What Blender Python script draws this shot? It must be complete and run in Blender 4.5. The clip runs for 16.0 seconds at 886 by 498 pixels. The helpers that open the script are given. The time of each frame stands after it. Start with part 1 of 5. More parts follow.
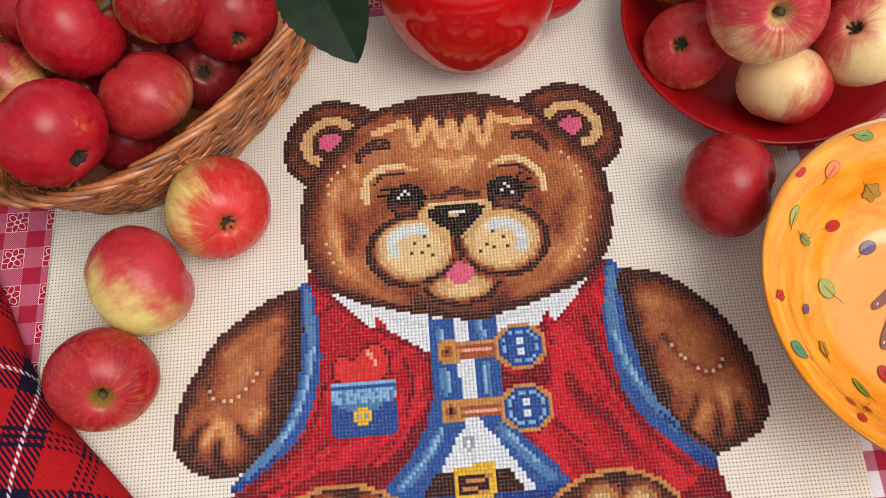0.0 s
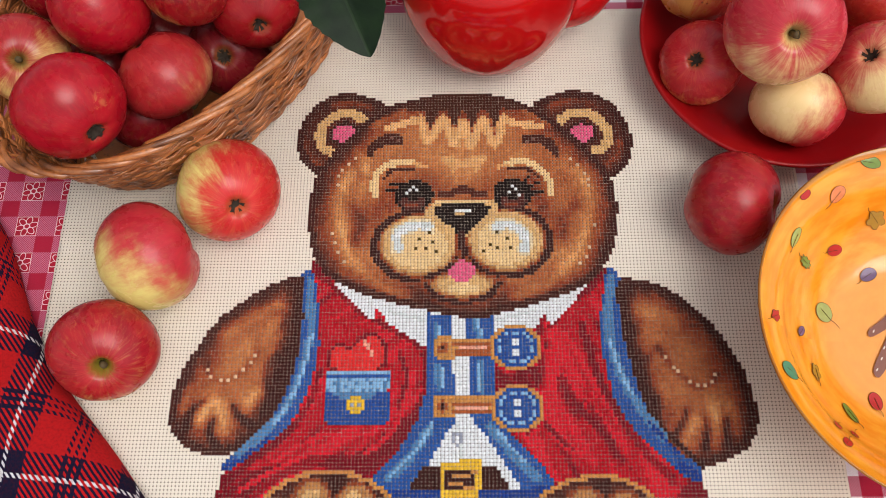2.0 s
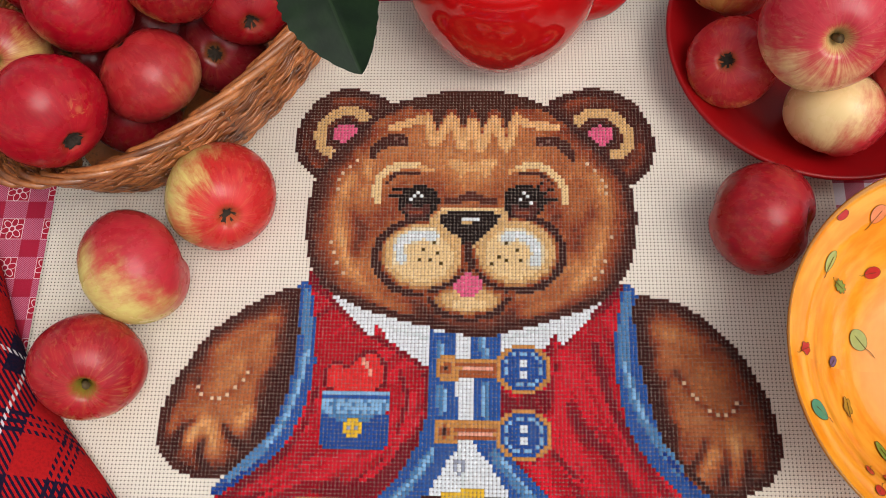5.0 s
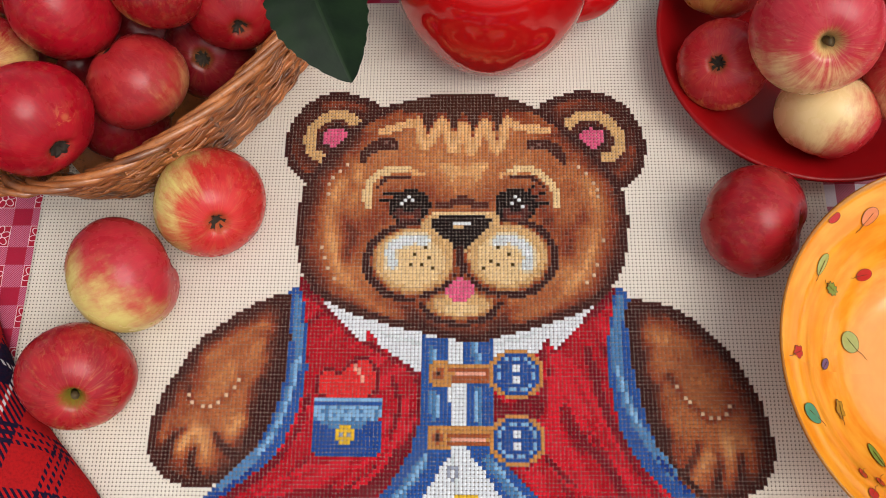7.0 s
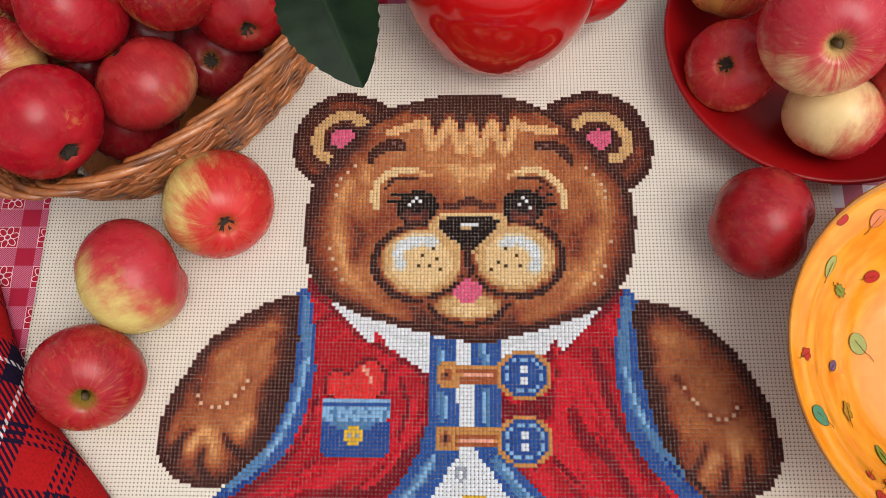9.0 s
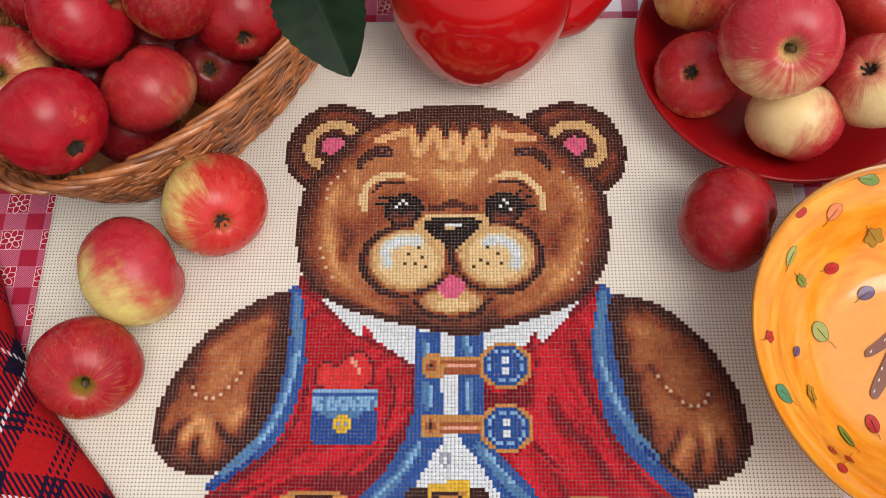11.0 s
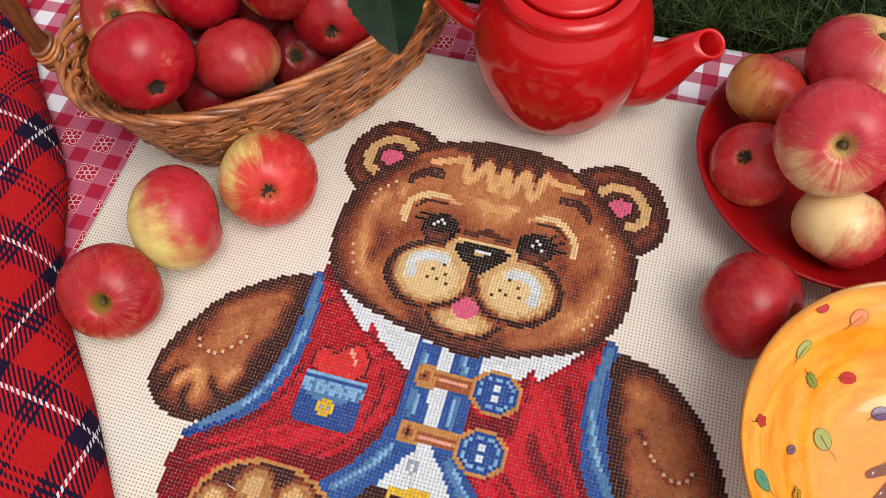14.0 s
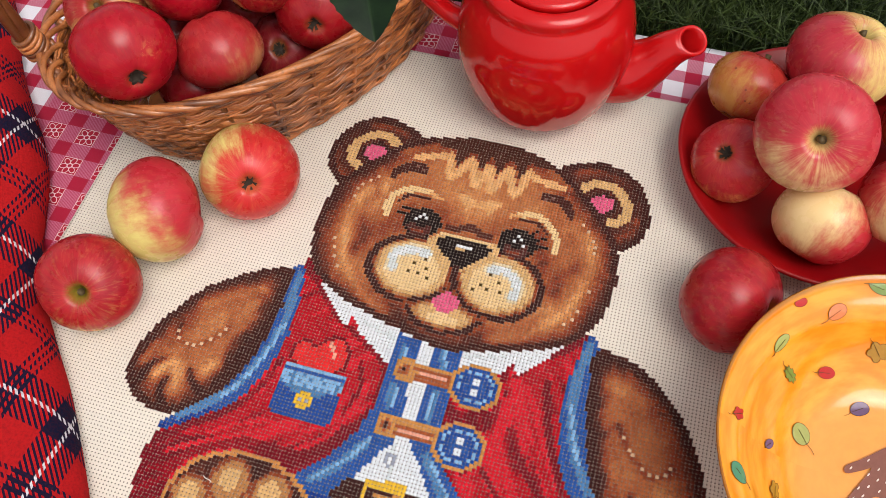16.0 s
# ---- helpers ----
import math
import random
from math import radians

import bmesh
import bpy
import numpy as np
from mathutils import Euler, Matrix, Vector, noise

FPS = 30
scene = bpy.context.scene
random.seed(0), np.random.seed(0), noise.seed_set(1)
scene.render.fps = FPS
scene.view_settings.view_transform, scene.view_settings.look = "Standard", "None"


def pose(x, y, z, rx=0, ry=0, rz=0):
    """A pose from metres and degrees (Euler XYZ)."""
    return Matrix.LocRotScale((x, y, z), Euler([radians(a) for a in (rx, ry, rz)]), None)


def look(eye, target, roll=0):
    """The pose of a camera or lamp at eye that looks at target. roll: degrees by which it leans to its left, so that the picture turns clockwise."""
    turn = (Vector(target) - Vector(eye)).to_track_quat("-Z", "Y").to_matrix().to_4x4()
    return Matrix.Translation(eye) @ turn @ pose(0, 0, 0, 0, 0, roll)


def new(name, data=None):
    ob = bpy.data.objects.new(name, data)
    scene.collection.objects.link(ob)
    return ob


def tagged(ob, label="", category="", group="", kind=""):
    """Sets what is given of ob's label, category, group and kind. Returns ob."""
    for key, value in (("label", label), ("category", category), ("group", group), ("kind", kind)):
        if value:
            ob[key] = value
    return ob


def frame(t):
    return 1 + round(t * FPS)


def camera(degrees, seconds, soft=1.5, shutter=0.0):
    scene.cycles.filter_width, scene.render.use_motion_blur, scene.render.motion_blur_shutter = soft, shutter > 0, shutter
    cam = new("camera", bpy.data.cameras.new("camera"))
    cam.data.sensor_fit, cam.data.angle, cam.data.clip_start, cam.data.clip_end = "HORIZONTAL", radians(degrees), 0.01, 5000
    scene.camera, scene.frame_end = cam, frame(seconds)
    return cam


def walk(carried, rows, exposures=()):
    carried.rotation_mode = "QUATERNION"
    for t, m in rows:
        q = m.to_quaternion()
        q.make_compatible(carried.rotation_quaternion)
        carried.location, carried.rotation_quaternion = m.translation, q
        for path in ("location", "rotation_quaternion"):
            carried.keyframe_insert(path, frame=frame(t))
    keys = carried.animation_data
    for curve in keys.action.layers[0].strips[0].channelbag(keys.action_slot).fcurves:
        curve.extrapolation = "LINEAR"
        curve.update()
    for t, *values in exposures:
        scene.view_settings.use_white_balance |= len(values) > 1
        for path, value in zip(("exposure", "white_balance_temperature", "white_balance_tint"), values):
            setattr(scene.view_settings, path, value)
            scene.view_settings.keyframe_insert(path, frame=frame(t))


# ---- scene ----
cam = camera(57.0, 16.0, soft=0.7)
PATH = [
    (0, (-0.009, -0.199, 0.459), (-0.026, 0.519, -1.408), -5.8),
    (0.5, (-0.007, -0.2, 0.46), (-0.035, 0.526, -1.403), -5.7),
    (1, (-0.006, -0.202, 0.462), (-0.036, 0.527, -1.4), -5.0),
    (1.5, (-0.005, -0.202, 0.464), (-0.043, 0.521, -1.401), -4.6),
    (2, (-0.002, -0.203, 0.464), (-0.056, 0.516, -1.402), -4.5),
    (2.5, (0.001, -0.203, 0.464), (-0.066, 0.509, -1.403), -4.1),
    (3, (0.0, -0.207, 0.464), (-0.081, 0.5, -1.405), -4.3),
    (3.5, (0.004, -0.201, 0.458), (-0.095, 0.481, -1.419), -5.3),
    (4, (0.006, -0.191, 0.452), (-0.101, 0.465, -1.435), -6.6),
    (4.5, (0.004, -0.171, 0.447), (-0.106, 0.463, -1.446), -8.3),
    (4.7, (0.007, -0.166, 0.445), (-0.105, 0.462, -1.451), -8.9),
    (7, (0.006, -0.158, 0.444), (-0.079, 0.457, -1.457), -7.5),
    (7.5, (0.005, -0.156, 0.445), (-0.079, 0.452, -1.459), -7.5),
    (8, (0.005, -0.154, 0.445), (-0.089, 0.448, -1.46), -8.4),
    (8.5, (0.004, -0.154, 0.445), (-0.091, 0.447, -1.46), -8.4),
    (10.8, (0.002, -0.182, 0.459), (-0.056, 0.5, -1.42), -5.8),
    (11, (0.008, -0.189, 0.46), (-0.062, 0.52, -1.408), -5.6),
    (11.5, (0.022, -0.212, 0.463), (-0.106, 0.591, -1.364), -5.3),
    (12, (0.032, -0.232, 0.466), (-0.156, 0.638, -1.325), -5.0),
    (12.5, (0.043, -0.24, 0.465), (-0.189, 0.653, -1.31), -4.7),
    (13, (0.05, -0.236, 0.461), (-0.222, 0.659, -1.307), -5.1),
    (13.5, (0.051, -0.232, 0.454), (-0.258, 0.667, -1.306), -5.0),
    (14, (0.054, -0.236, 0.448), (-0.266, 0.676, -1.303), -4.1),
    (14.5, (0.059, -0.241, 0.445), (-0.26, 0.691, -1.296), -3.4),
    (15, (0.061, -0.242, 0.443), (-0.262, 0.697, -1.294), -3.2),
    (15.5, (0.063, -0.245, 0.443), (-0.255, 0.695, -1.294), -3.0),
    (16, (0.065, -0.242, 0.442), (-0.252, 0.696, -1.296), -3.1),
]
walk(cam, [(t, look(eye, target, roll)) for t, eye, target, roll in PATH], exposures=[(0.0, 0.15), (7.5, 0.06), (10.0, 0.08), (13.0, 0.14), (14.5, 0.24), (16.0, 0.26)])

# ---- daylight: a veiled sun behind the viewer, to the right ----
world = bpy.data.worlds.new("sky")
scene.world = world
world.use_nodes = True
sky = world.node_tree.nodes.new("ShaderNodeTexSky")
sky.sky_type = "NISHITA"
sky.sun_disc = False
sky.sun_elevation = radians(62)
sky.sun_rotation = radians(123)
sky.air_density = 1.0
sky.dust_density = 4.0
back = world.node_tree.nodes["Background"]
back.inputs["Strength"].default_value = 0.148
cloud = world.node_tree.nodes.new("ShaderNodeHueSaturation")  # thin cloud takes the blue out of the sky
cloud.inputs["Saturation"].default_value = 0.22
world.node_tree.links.new(sky.outputs["Color"], cloud.inputs["Color"])
world.node_tree.links.new(cloud.outputs["Color"], back.inputs["Color"])
sun = new("sun", bpy.data.lights.new("sun", "SUN"))
sun.data.energy = 1.12
sun.data.angle = radians(38)
sun.data.color = (1.0, 0.96, 0.90)
sun.matrix_world = look((0.38, -0.25, 0.88), (0, 0, 0))


# ---- tools ----
def lin(r, g, b):
    """Linear colour from 0..255 display values."""
    return tuple((c / 255 / 12.92 if c <= 10 else ((c / 255 + 0.055) / 1.055) ** 2.4) for c in (r, g, b)) + (1.0,)


class Surface:
    """A node material, built step by step."""

    def __init__(self, name, rough=0.5, spec=0.5, coat=0.0):
        self.m = bpy.data.materials.new(name)
        self.m.use_nodes = True
        self.t = self.m.node_tree
        self.b = self.t.nodes["Principled BSDF"]
        self.b.inputs["Roughness"].default_value = rough
        self.b.inputs["Specular IOR Level"].default_value = spec
        self.b.inputs["Coat Weight"].default_value = coat
        self.b.inputs["Coat Roughness"].default_value = 0.08

    def put(self, socket, value):
        if isinstance(value, bpy.types.NodeSocket):
            self.t.links.new(value, socket)
        elif value is not None:
            socket.default_value = value

    def coords(self, scale=(1, 1, 1), turn=0.0, shift=(0, 0, 0), kind="Object"):
        c = self.t.nodes.new("ShaderNodeTexCoord")
        p = self.t.nodes.new("ShaderNodeMapping")
        p.inputs["Scale"].default_value = scale
        p.inputs["Rotation"].default_value = (0, 0, turn)
        p.inputs["Location"].default_value = shift
        self.t.links.new(c.outputs[kind], p.inputs["Vector"])
        return p.outputs["Vector"]

    def split(self, v):
        s = self.t.nodes.new("ShaderNodeSeparateXYZ")
        self.put(s.inputs[0], v)
        return s.outputs[0], s.outputs[1], s.outputs[2]

    def join(self, x, y, z):
        s = self.t.nodes.new("ShaderNodeCombineXYZ")
        for i, v in enumerate((x, y, z)):
            self.put(s.inputs[i], v)
        return s.outputs[0]

    def math(self, op, a, b=None, c=None, clamp=False):
        n = self.t.nodes.new("ShaderNodeMath")
        n.operation = op
        n.use_clamp = clamp
        for i, v in enumerate((a, b, c)):
            self.put(n.inputs[i], v)
        return n.outputs[0]

    def vec(self, op, a, b=None, out=0):
        n = self.t.nodes.new("ShaderNodeVectorMath")
        n.operation = op
        self.put(n.inputs[0], a)
        if b is not None:
            self.put(n.inputs[1], b)
        return n.outputs[out]

    def noise(self, v, scale=5.0, detail=3.0, rough=0.55, warp=0.0):
        n = self.t.nodes.new("ShaderNodeTexNoise")
        n.inputs["Distortion"].default_value = warp
        self.put(n.inputs["Vector"], v)
        n.inputs["Scale"].default_value = scale
        n.inputs["Detail"].default_value = detail
        n.inputs["Roughness"].default_value = rough
        return n.outputs["Fac"]

    def cells(self, v, scale=5.0):
        n = self.t.nodes.new("ShaderNodeTexVoronoi")
        self.put(n.inputs["Vector"], v)
        n.inputs["Scale"].default_value = scale
        return n.outputs["Distance"]

    def span(self, v, a, b, lo=0.0, hi=1.0):
        n = self.t.nodes.new("ShaderNodeMapRange")
        n.interpolation_type = "SMOOTHSTEP"
        self.put(n.inputs[0], v)
        for i, x in enumerate((a, b, lo, hi)):
            n.inputs[i + 1].default_value = x
        return n.outputs[0]

    def mix(self, f, a, b, mode="MIX"):
        n = self.t.nodes.new("ShaderNodeMix")
        n.data_type = "RGBA"
        n.blend_type = mode
        self.put(n.inputs[0], f)
        self.put(n.inputs[6], a)
        self.put(n.inputs[7], b)
        return n.outputs[2]

    def random(self):
        return self.t.nodes.new("ShaderNodeObjectInfo").outputs["Random"]

    def finish(self, color=None, height=None, depth=0.001, strength=0.6, rough=None):
        self.put(self.b.inputs["Base Color"], color)
        self.put(self.b.inputs["Roughness"], rough)
        if height is not None:
            n = self.t.nodes.new("ShaderNodeBump")
            n.inputs["Strength"].default_value = strength
            n.inputs["Distance"].default_value = depth
            self.put(n.inputs["Height"], height)
            self.put(self.b.inputs["Normal"], n.outputs[0])
        return self.m


def mesh_of(name, verts, faces, smooth=True):
    me = bpy.data.meshes.new(name)
    me.from_pydata([tuple(map(float, v)) for v in verts], [], [tuple(map(int, f)) for f in faces])
    me.update()
    me.polygons.foreach_set("use_smooth", [smooth] * len(me.polygons))
    return me


def part(name, me, material, parent=None, label="", kind=""):
    ob = new(name, me)
    if material and not me.materials:
        me.materials.append(material)
    ob.parent = parent
    return tagged(ob, label=label, kind=kind)


def thing(name, place, label, category, group="", kind=""):
    ob = new(name)
    ob.empty_display_size = 0.02
    ob.matrix_world = place if isinstance(place, Matrix) else Matrix.Translation(place)
    return tagged(ob, label, category, group, kind)


def lathe(name, profile, seg=64, wobble=None):
    """A turned body from (radius, height) pairs; a radius of 0 closes an end."""
    verts, faces, rings = [], [], []
    for r, z in profile:
        if r < 1e-6:
            rings.append([len(verts)])
            verts.append((0, 0, z))
        else:
            rings.append(list(range(len(verts), len(verts) + seg)))
            for i in range(seg):
                a = 2 * math.pi * i / seg
                k, dz = wobble(a, r, z) if wobble else (1, 0)
                verts.append((r * k * math.cos(a), r * k * math.sin(a), z + dz))
    for p, q in zip(rings, rings[1:]):
        for i in range(seg):
            j = (i + 1) % seg
            if len(p) == 1 and len(q) == 1:
                continue
            if len(p) == 1:
                faces.append((p[0], q[j], q[i]))
            elif len(q) == 1:
                faces.append((p[i], p[j], q[0]))
            else:
                faces.append((p[i], p[j], q[j], q[i]))
    return mesh_of(name, verts, faces)


def curve_through(points, n, closed=False):
    """n places on a smooth curve through the points."""
    p = np.array(points, float)
    m = len(p)
    out = []
    spans = m if closed else m - 1
    for k in range(n):
        s = k / (n if closed else n - 1) * spans
        i = min(int(s), spans - 1)
        f = s - i
        if closed:
            a, b, c, d = p[(i - 1) % m], p[i % m], p[(i + 1) % m], p[(i + 2) % m]
        else:
            a, b, c, d = p[max(i - 1, 0)], p[i], p[i + 1], p[min(i + 2, m - 1)]
        out.append(0.5 * (2 * b + (c - a) * f + (2 * a - 5 * b + 4 * c - d) * f * f + (3 * b - a - 3 * c + d) * f ** 3))
    return np.array(out)


def tube(name, path, radius, sides=8, closed=False, caps=True):
    """A round bar along a path; radius is one number or one for each place."""
    p = np.array(path, float)
    n = len(p)
    rad = np.full(n, radius) if np.isscalar(radius) else np.array(radius, float)
    verts, faces = [], []
    ref = None
    for i in range(n):
        d = p[(i + 1) % n] - p[i - 1] if closed else p[min(i + 1, n - 1)] - p[max(i - 1, 0)]
        d = d / (np.linalg.norm(d) + 1e-12)
        if ref is None:
            ref = np.cross(d, (0, 0, 1)) if abs(d[2]) < 0.9 else np.cross(d, (1, 0, 0))
        ref = ref - d * np.dot(ref, d)
        ref = ref / (np.linalg.norm(ref) + 1e-12)
        side = np.cross(d, ref)
        for k in range(sides):
            a = 2 * math.pi * k / sides
            verts.append(p[i] + rad[i] * (math.cos(a) * ref + math.sin(a) * side))
    for i in range(n if closed else n - 1):
        for k in range(sides):
            j, l = (i + 1) % n, (k + 1) % sides
            faces.append((i * sides + k, i * sides + l, j * sides + l, j * sides + k))
    if caps and not closed:
        faces.append(tuple(range(sides))[::-1])
        faces.append(tuple((n - 1) * sides + k for k in range(sides)))
    return mesh_of(name, verts, faces)


def sheet(name, nx, ny, place, smooth=True):
    """A grid of nx by ny cells; place(u, v) gives each corner, u and v from 0 to 1."""
    verts = [place(i / nx, j / ny) for j in range(ny + 1) for i in range(nx + 1)]
    w = nx + 1
    faces = [(j * w + i, j * w + i + 1, (j + 1) * w + i + 1, (j + 1) * w + i) for j in range(ny) for i in range(nx)]
    return mesh_of(name, verts, faces, smooth)


def joined(name, meshes):
    """Several meshes as one."""
    verts, faces = [], []
    for me in meshes:
        k = len(verts)
        verts += [tuple(v.co) for v in me.vertices]
        faces += [tuple(k + i for i in f.vertices) for f in me.polygons]
    return mesh_of(name, verts, faces)


# ---- materials ----
STITCH = 0.0018143  # the unit of the chart
PITCH = 1.14  # one square of the evenweave, in units of the chart
CELL = STITCH * PITCH


def aida_material():
    s = Surface("ecru evenweave cotton", rough=0.9, spec=0.2)
    v = s.coords()
    g = s.coords((1 / CELL, 1 / CELL, 0))
    near = s.vec("SUBTRACT", s.vec("FRACTION", s.vec("ADD", g, (0.5, 0.5, 0.5))), (0.5, 0.5, 0.5))
    x, y, z = s.split(near)
    d = s.math("SQRT", s.math("ADD", s.math("MULTIPLY", x, x), s.math("MULTIPLY", y, y)))
    hole = s.span(d, 0.09, 0.25, 1, 0)
    gx, gy, gz = s.split(g)
    yarn = s.math("MULTIPLY", s.math("SINE", s.math("MULTIPLY", gx, 25.13)), s.math("SINE", s.math("MULTIPLY", gy, 25.13)))
    groove = s.span(s.math("MINIMUM", s.math("ABSOLUTE", x), s.math("ABSOLUTE", y)), 0.0, 0.12, 0.0, 1.0)
    tone = s.mix(s.noise(v, 22, 4), lin(231, 222, 208), lin(222, 210, 192))
    tone = s.mix(s.math("MULTIPLY", s.noise(v, 900, 2), 0.22), tone, lin(196, 186, 168))
    color = s.mix(hole, tone, lin(60, 40, 36))
    h = s.math("ADD", s.math("MULTIPLY", yarn, 0.12), s.math("SUBTRACT", s.math("MULTIPLY", groove, 0.4), hole))
    return s.finish(color, h, 0.0004, 0.7)


def thread_material():
    s = Surface("stranded cotton thread", rough=0.7, spec=0.12)
    a = s.t.nodes.new("ShaderNodeVertexColor")
    a.layer_name = "thread"
    v = s.coords()
    n = s.noise(v, 2600, 2)
    color = s.mix(s.span(n, 0.3, 0.7, 0.0, 0.3), a.outputs["Color"], (0.0, 0.0, 0.0, 1))
    return s.finish(color, n, 0.0002, 0.5)


def gingham_material():
    """Red gingham; within its border the open squares carry a woven flower."""
    s = Surface("red gingham cotton", rough=0.85, spec=0.2)
    v = s.coords()
    g = s.coords((1 / 0.0254, 1 / 0.0243, 0), shift=(0.303 / 0.0254 + 0.5, -0.0187 / 0.0243 + 0.5, 0))
    fx, fy, fz = s.split(s.vec("SUBTRACT", s.vec("FRACTION", g), (0.5, 0.5, 0.5)))
    ax, ay = s.math("ABSOLUTE", fx), s.math("ABSOLUTE", fy)
    wx, wy = s.span(ax, 0.272, 0.286), s.span(ay, 0.272, 0.286)
    both = s.math("MULTIPLY", wx, wy)
    one = s.math("MAXIMUM", wx, wy)
    r = s.math("SQRT", s.math("ADD", s.math("MULTIPLY", fx, fx), s.math("MULTIPLY", fy, fy)))
    ang = s.math("SUBTRACT", s.math("FRACT", s.math("ADD", s.math("MULTIPLY", s.math("ARCTAN2", fy, fx), 6 / 6.28319), 0.25)), 0.5)
    along = s.math("DIVIDE", s.math("SUBTRACT", r, 0.172), 0.093)
    across = s.math("DIVIDE", s.math("MULTIPLY", s.math("MULTIPLY", ang, 6.28319 / 6), r), 0.066)
    petal = s.math("ADD", s.math("MULTIPLY", along, along), s.math("MULTIPLY", across, across))
    line = s.math("MULTIPLY", s.span(petal, 0.85, 1.0), s.span(petal, 1.45, 1.75, 1, 0))
    ring = s.span(s.math("ABSOLUTE", s.math("SUBTRACT", r, 0.07)), 0.008, 0.02, 1, 0)
    edge = s.span(s.math("ABSOLUTE", s.math("SUBTRACT", s.math("MAXIMUM", ax, ay), 0.264)), 0.004, 0.013, 1, 0)
    lace = s.math("MAXIMUM", s.math("MAXIMUM", line, ring), edge)
    x, y, z = s.split(v)
    inner = s.math("MULTIPLY", s.math("GREATER_THAN", x, -0.318), s.math("LESS_THAN", x, 0.03))
    white, crimson, pink = lin(232, 230, 236), lin(166, 14, 50), lin(206, 92, 118)
    flower = s.mix(s.math("MULTIPLY", lace, 0.85), lin(172, 10, 44), lin(240, 214, 218))
    open_square = s.mix(inner, white, flower)
    ribs = s.math("MULTIPLY", s.math("SINE", s.math("MULTIPLY", s.math("SUBTRACT", x, y), 4200)), 0.5)
    half = s.mix(s.math("ADD", ribs, 0.5), s.mix(inner, lin(176, 84, 106), lin(166, 40, 74)), s.mix(inner, lin(198, 132, 150), lin(206, 116, 144)))
    color = s.mix(both, s.mix(one, open_square, half), crimson)
    color = s.mix(s.math("MULTIPLY", s.noise(v, 1500, 2), 0.25), color, lin(120, 70, 80))
    weave = s.math("ADD", s.noise(v, 1800, 2), s.math("MULTIPLY", s.noise(v, 60, 3), 2.0))
    return s.finish(color, weave, 0.0006, 0.5)


def tartan_material():
    """Red tartan twill: navy bars with a white line, and three thin lines between."""
    s = Surface("red tartan wool", rough=0.95, spec=0.1)
    v = s.coords()
    u = s.coords((1 / 0.073, 1 / 0.080, 0), turn=0.0, shift=(0, 0, 0), kind="UV")
    fx, fy, fz = s.split(s.vec("SUBTRACT", s.vec("FRACTION", s.vec("ADD", u, (0.5, 0.5, 0.5))), (0.5, 0.5, 0.5)))
    raw = s.t.nodes.new("ShaderNodeTexCoord").outputs["UV"]
    rx, ry, rz = s.split(raw)
    red, navy, white = lin(170, 24, 26), lin(17, 18, 42), lin(206, 202, 206)

    def sett(f, k):
        a = s.math("ABSOLUTE", f)
        bar = s.span(a, 0.155, 0.165, 1, 0)
        b = s.math("ABSOLUTE", s.math("SUBTRACT", a, 0.5))
        thin = s.math("MAXIMUM", s.span(b, 0.012, 0.016, 1, 0), s.span(s.math("ABSOLUTE", s.math("SUBTRACT", b, 0.055)), 0.013, 0.017, 1, 0))
        c = s.mix(s.math("MAXIMUM", bar, thin), red, navy)
        return s.mix(s.span(a, 0.012, 0.02, 1, 0), c, white)

    warp, weft = sett(fx, 0), sett(fy, 1)
    twill = s.math("GREATER_THAN", s.math("FRACT", s.math("MULTIPLY", s.math("ADD", rx, ry), 1 / 0.0036)), 0.5)
    color = s.mix(twill, warp, weft)
    fuzz = s.noise(v, 700, 4)
    color = s.mix(s.span(fuzz, 0.35, 0.75, 0, 0.35), color, lin(70, 16, 24))
    return s.finish(color, s.math("ADD", s.math("MULTIPLY", fuzz, 1.5), s.math("MULTIPLY", twill, 0.4)), 0.0006, 0.6)


def wicker_material(name, deep, pale):
    s = Surface(name, rough=0.30, spec=0.6, coat=0.2)
    v = s.coords()
    k = s.math("ADD", s.math("MULTIPLY", s.noise(v, 60, 3), 0.7), s.math("MULTIPLY", s.random(), 0.4))
    color = s.mix(s.span(k, 0.25, 0.85), deep, pale)
    color = s.mix(s.span(s.noise(v, 420, 3), 0.5, 0.75, 0, 0.6), color, lin(112, 58, 26))
    return s.finish(color, s.noise(v, 700, 3), 0.0004, 0.5)


def glaze_material(name, tone, deep, rough=0.08, spec=0.5):
    s = Surface(name, rough=rough, spec=spec)
    v = s.coords()
    color = s.mix(s.span(s.noise(v, 14, 3), 0.3, 0.7), tone, deep)
    return s.finish(color, s.noise(v, 55, 3), 0.0008, 0.14)


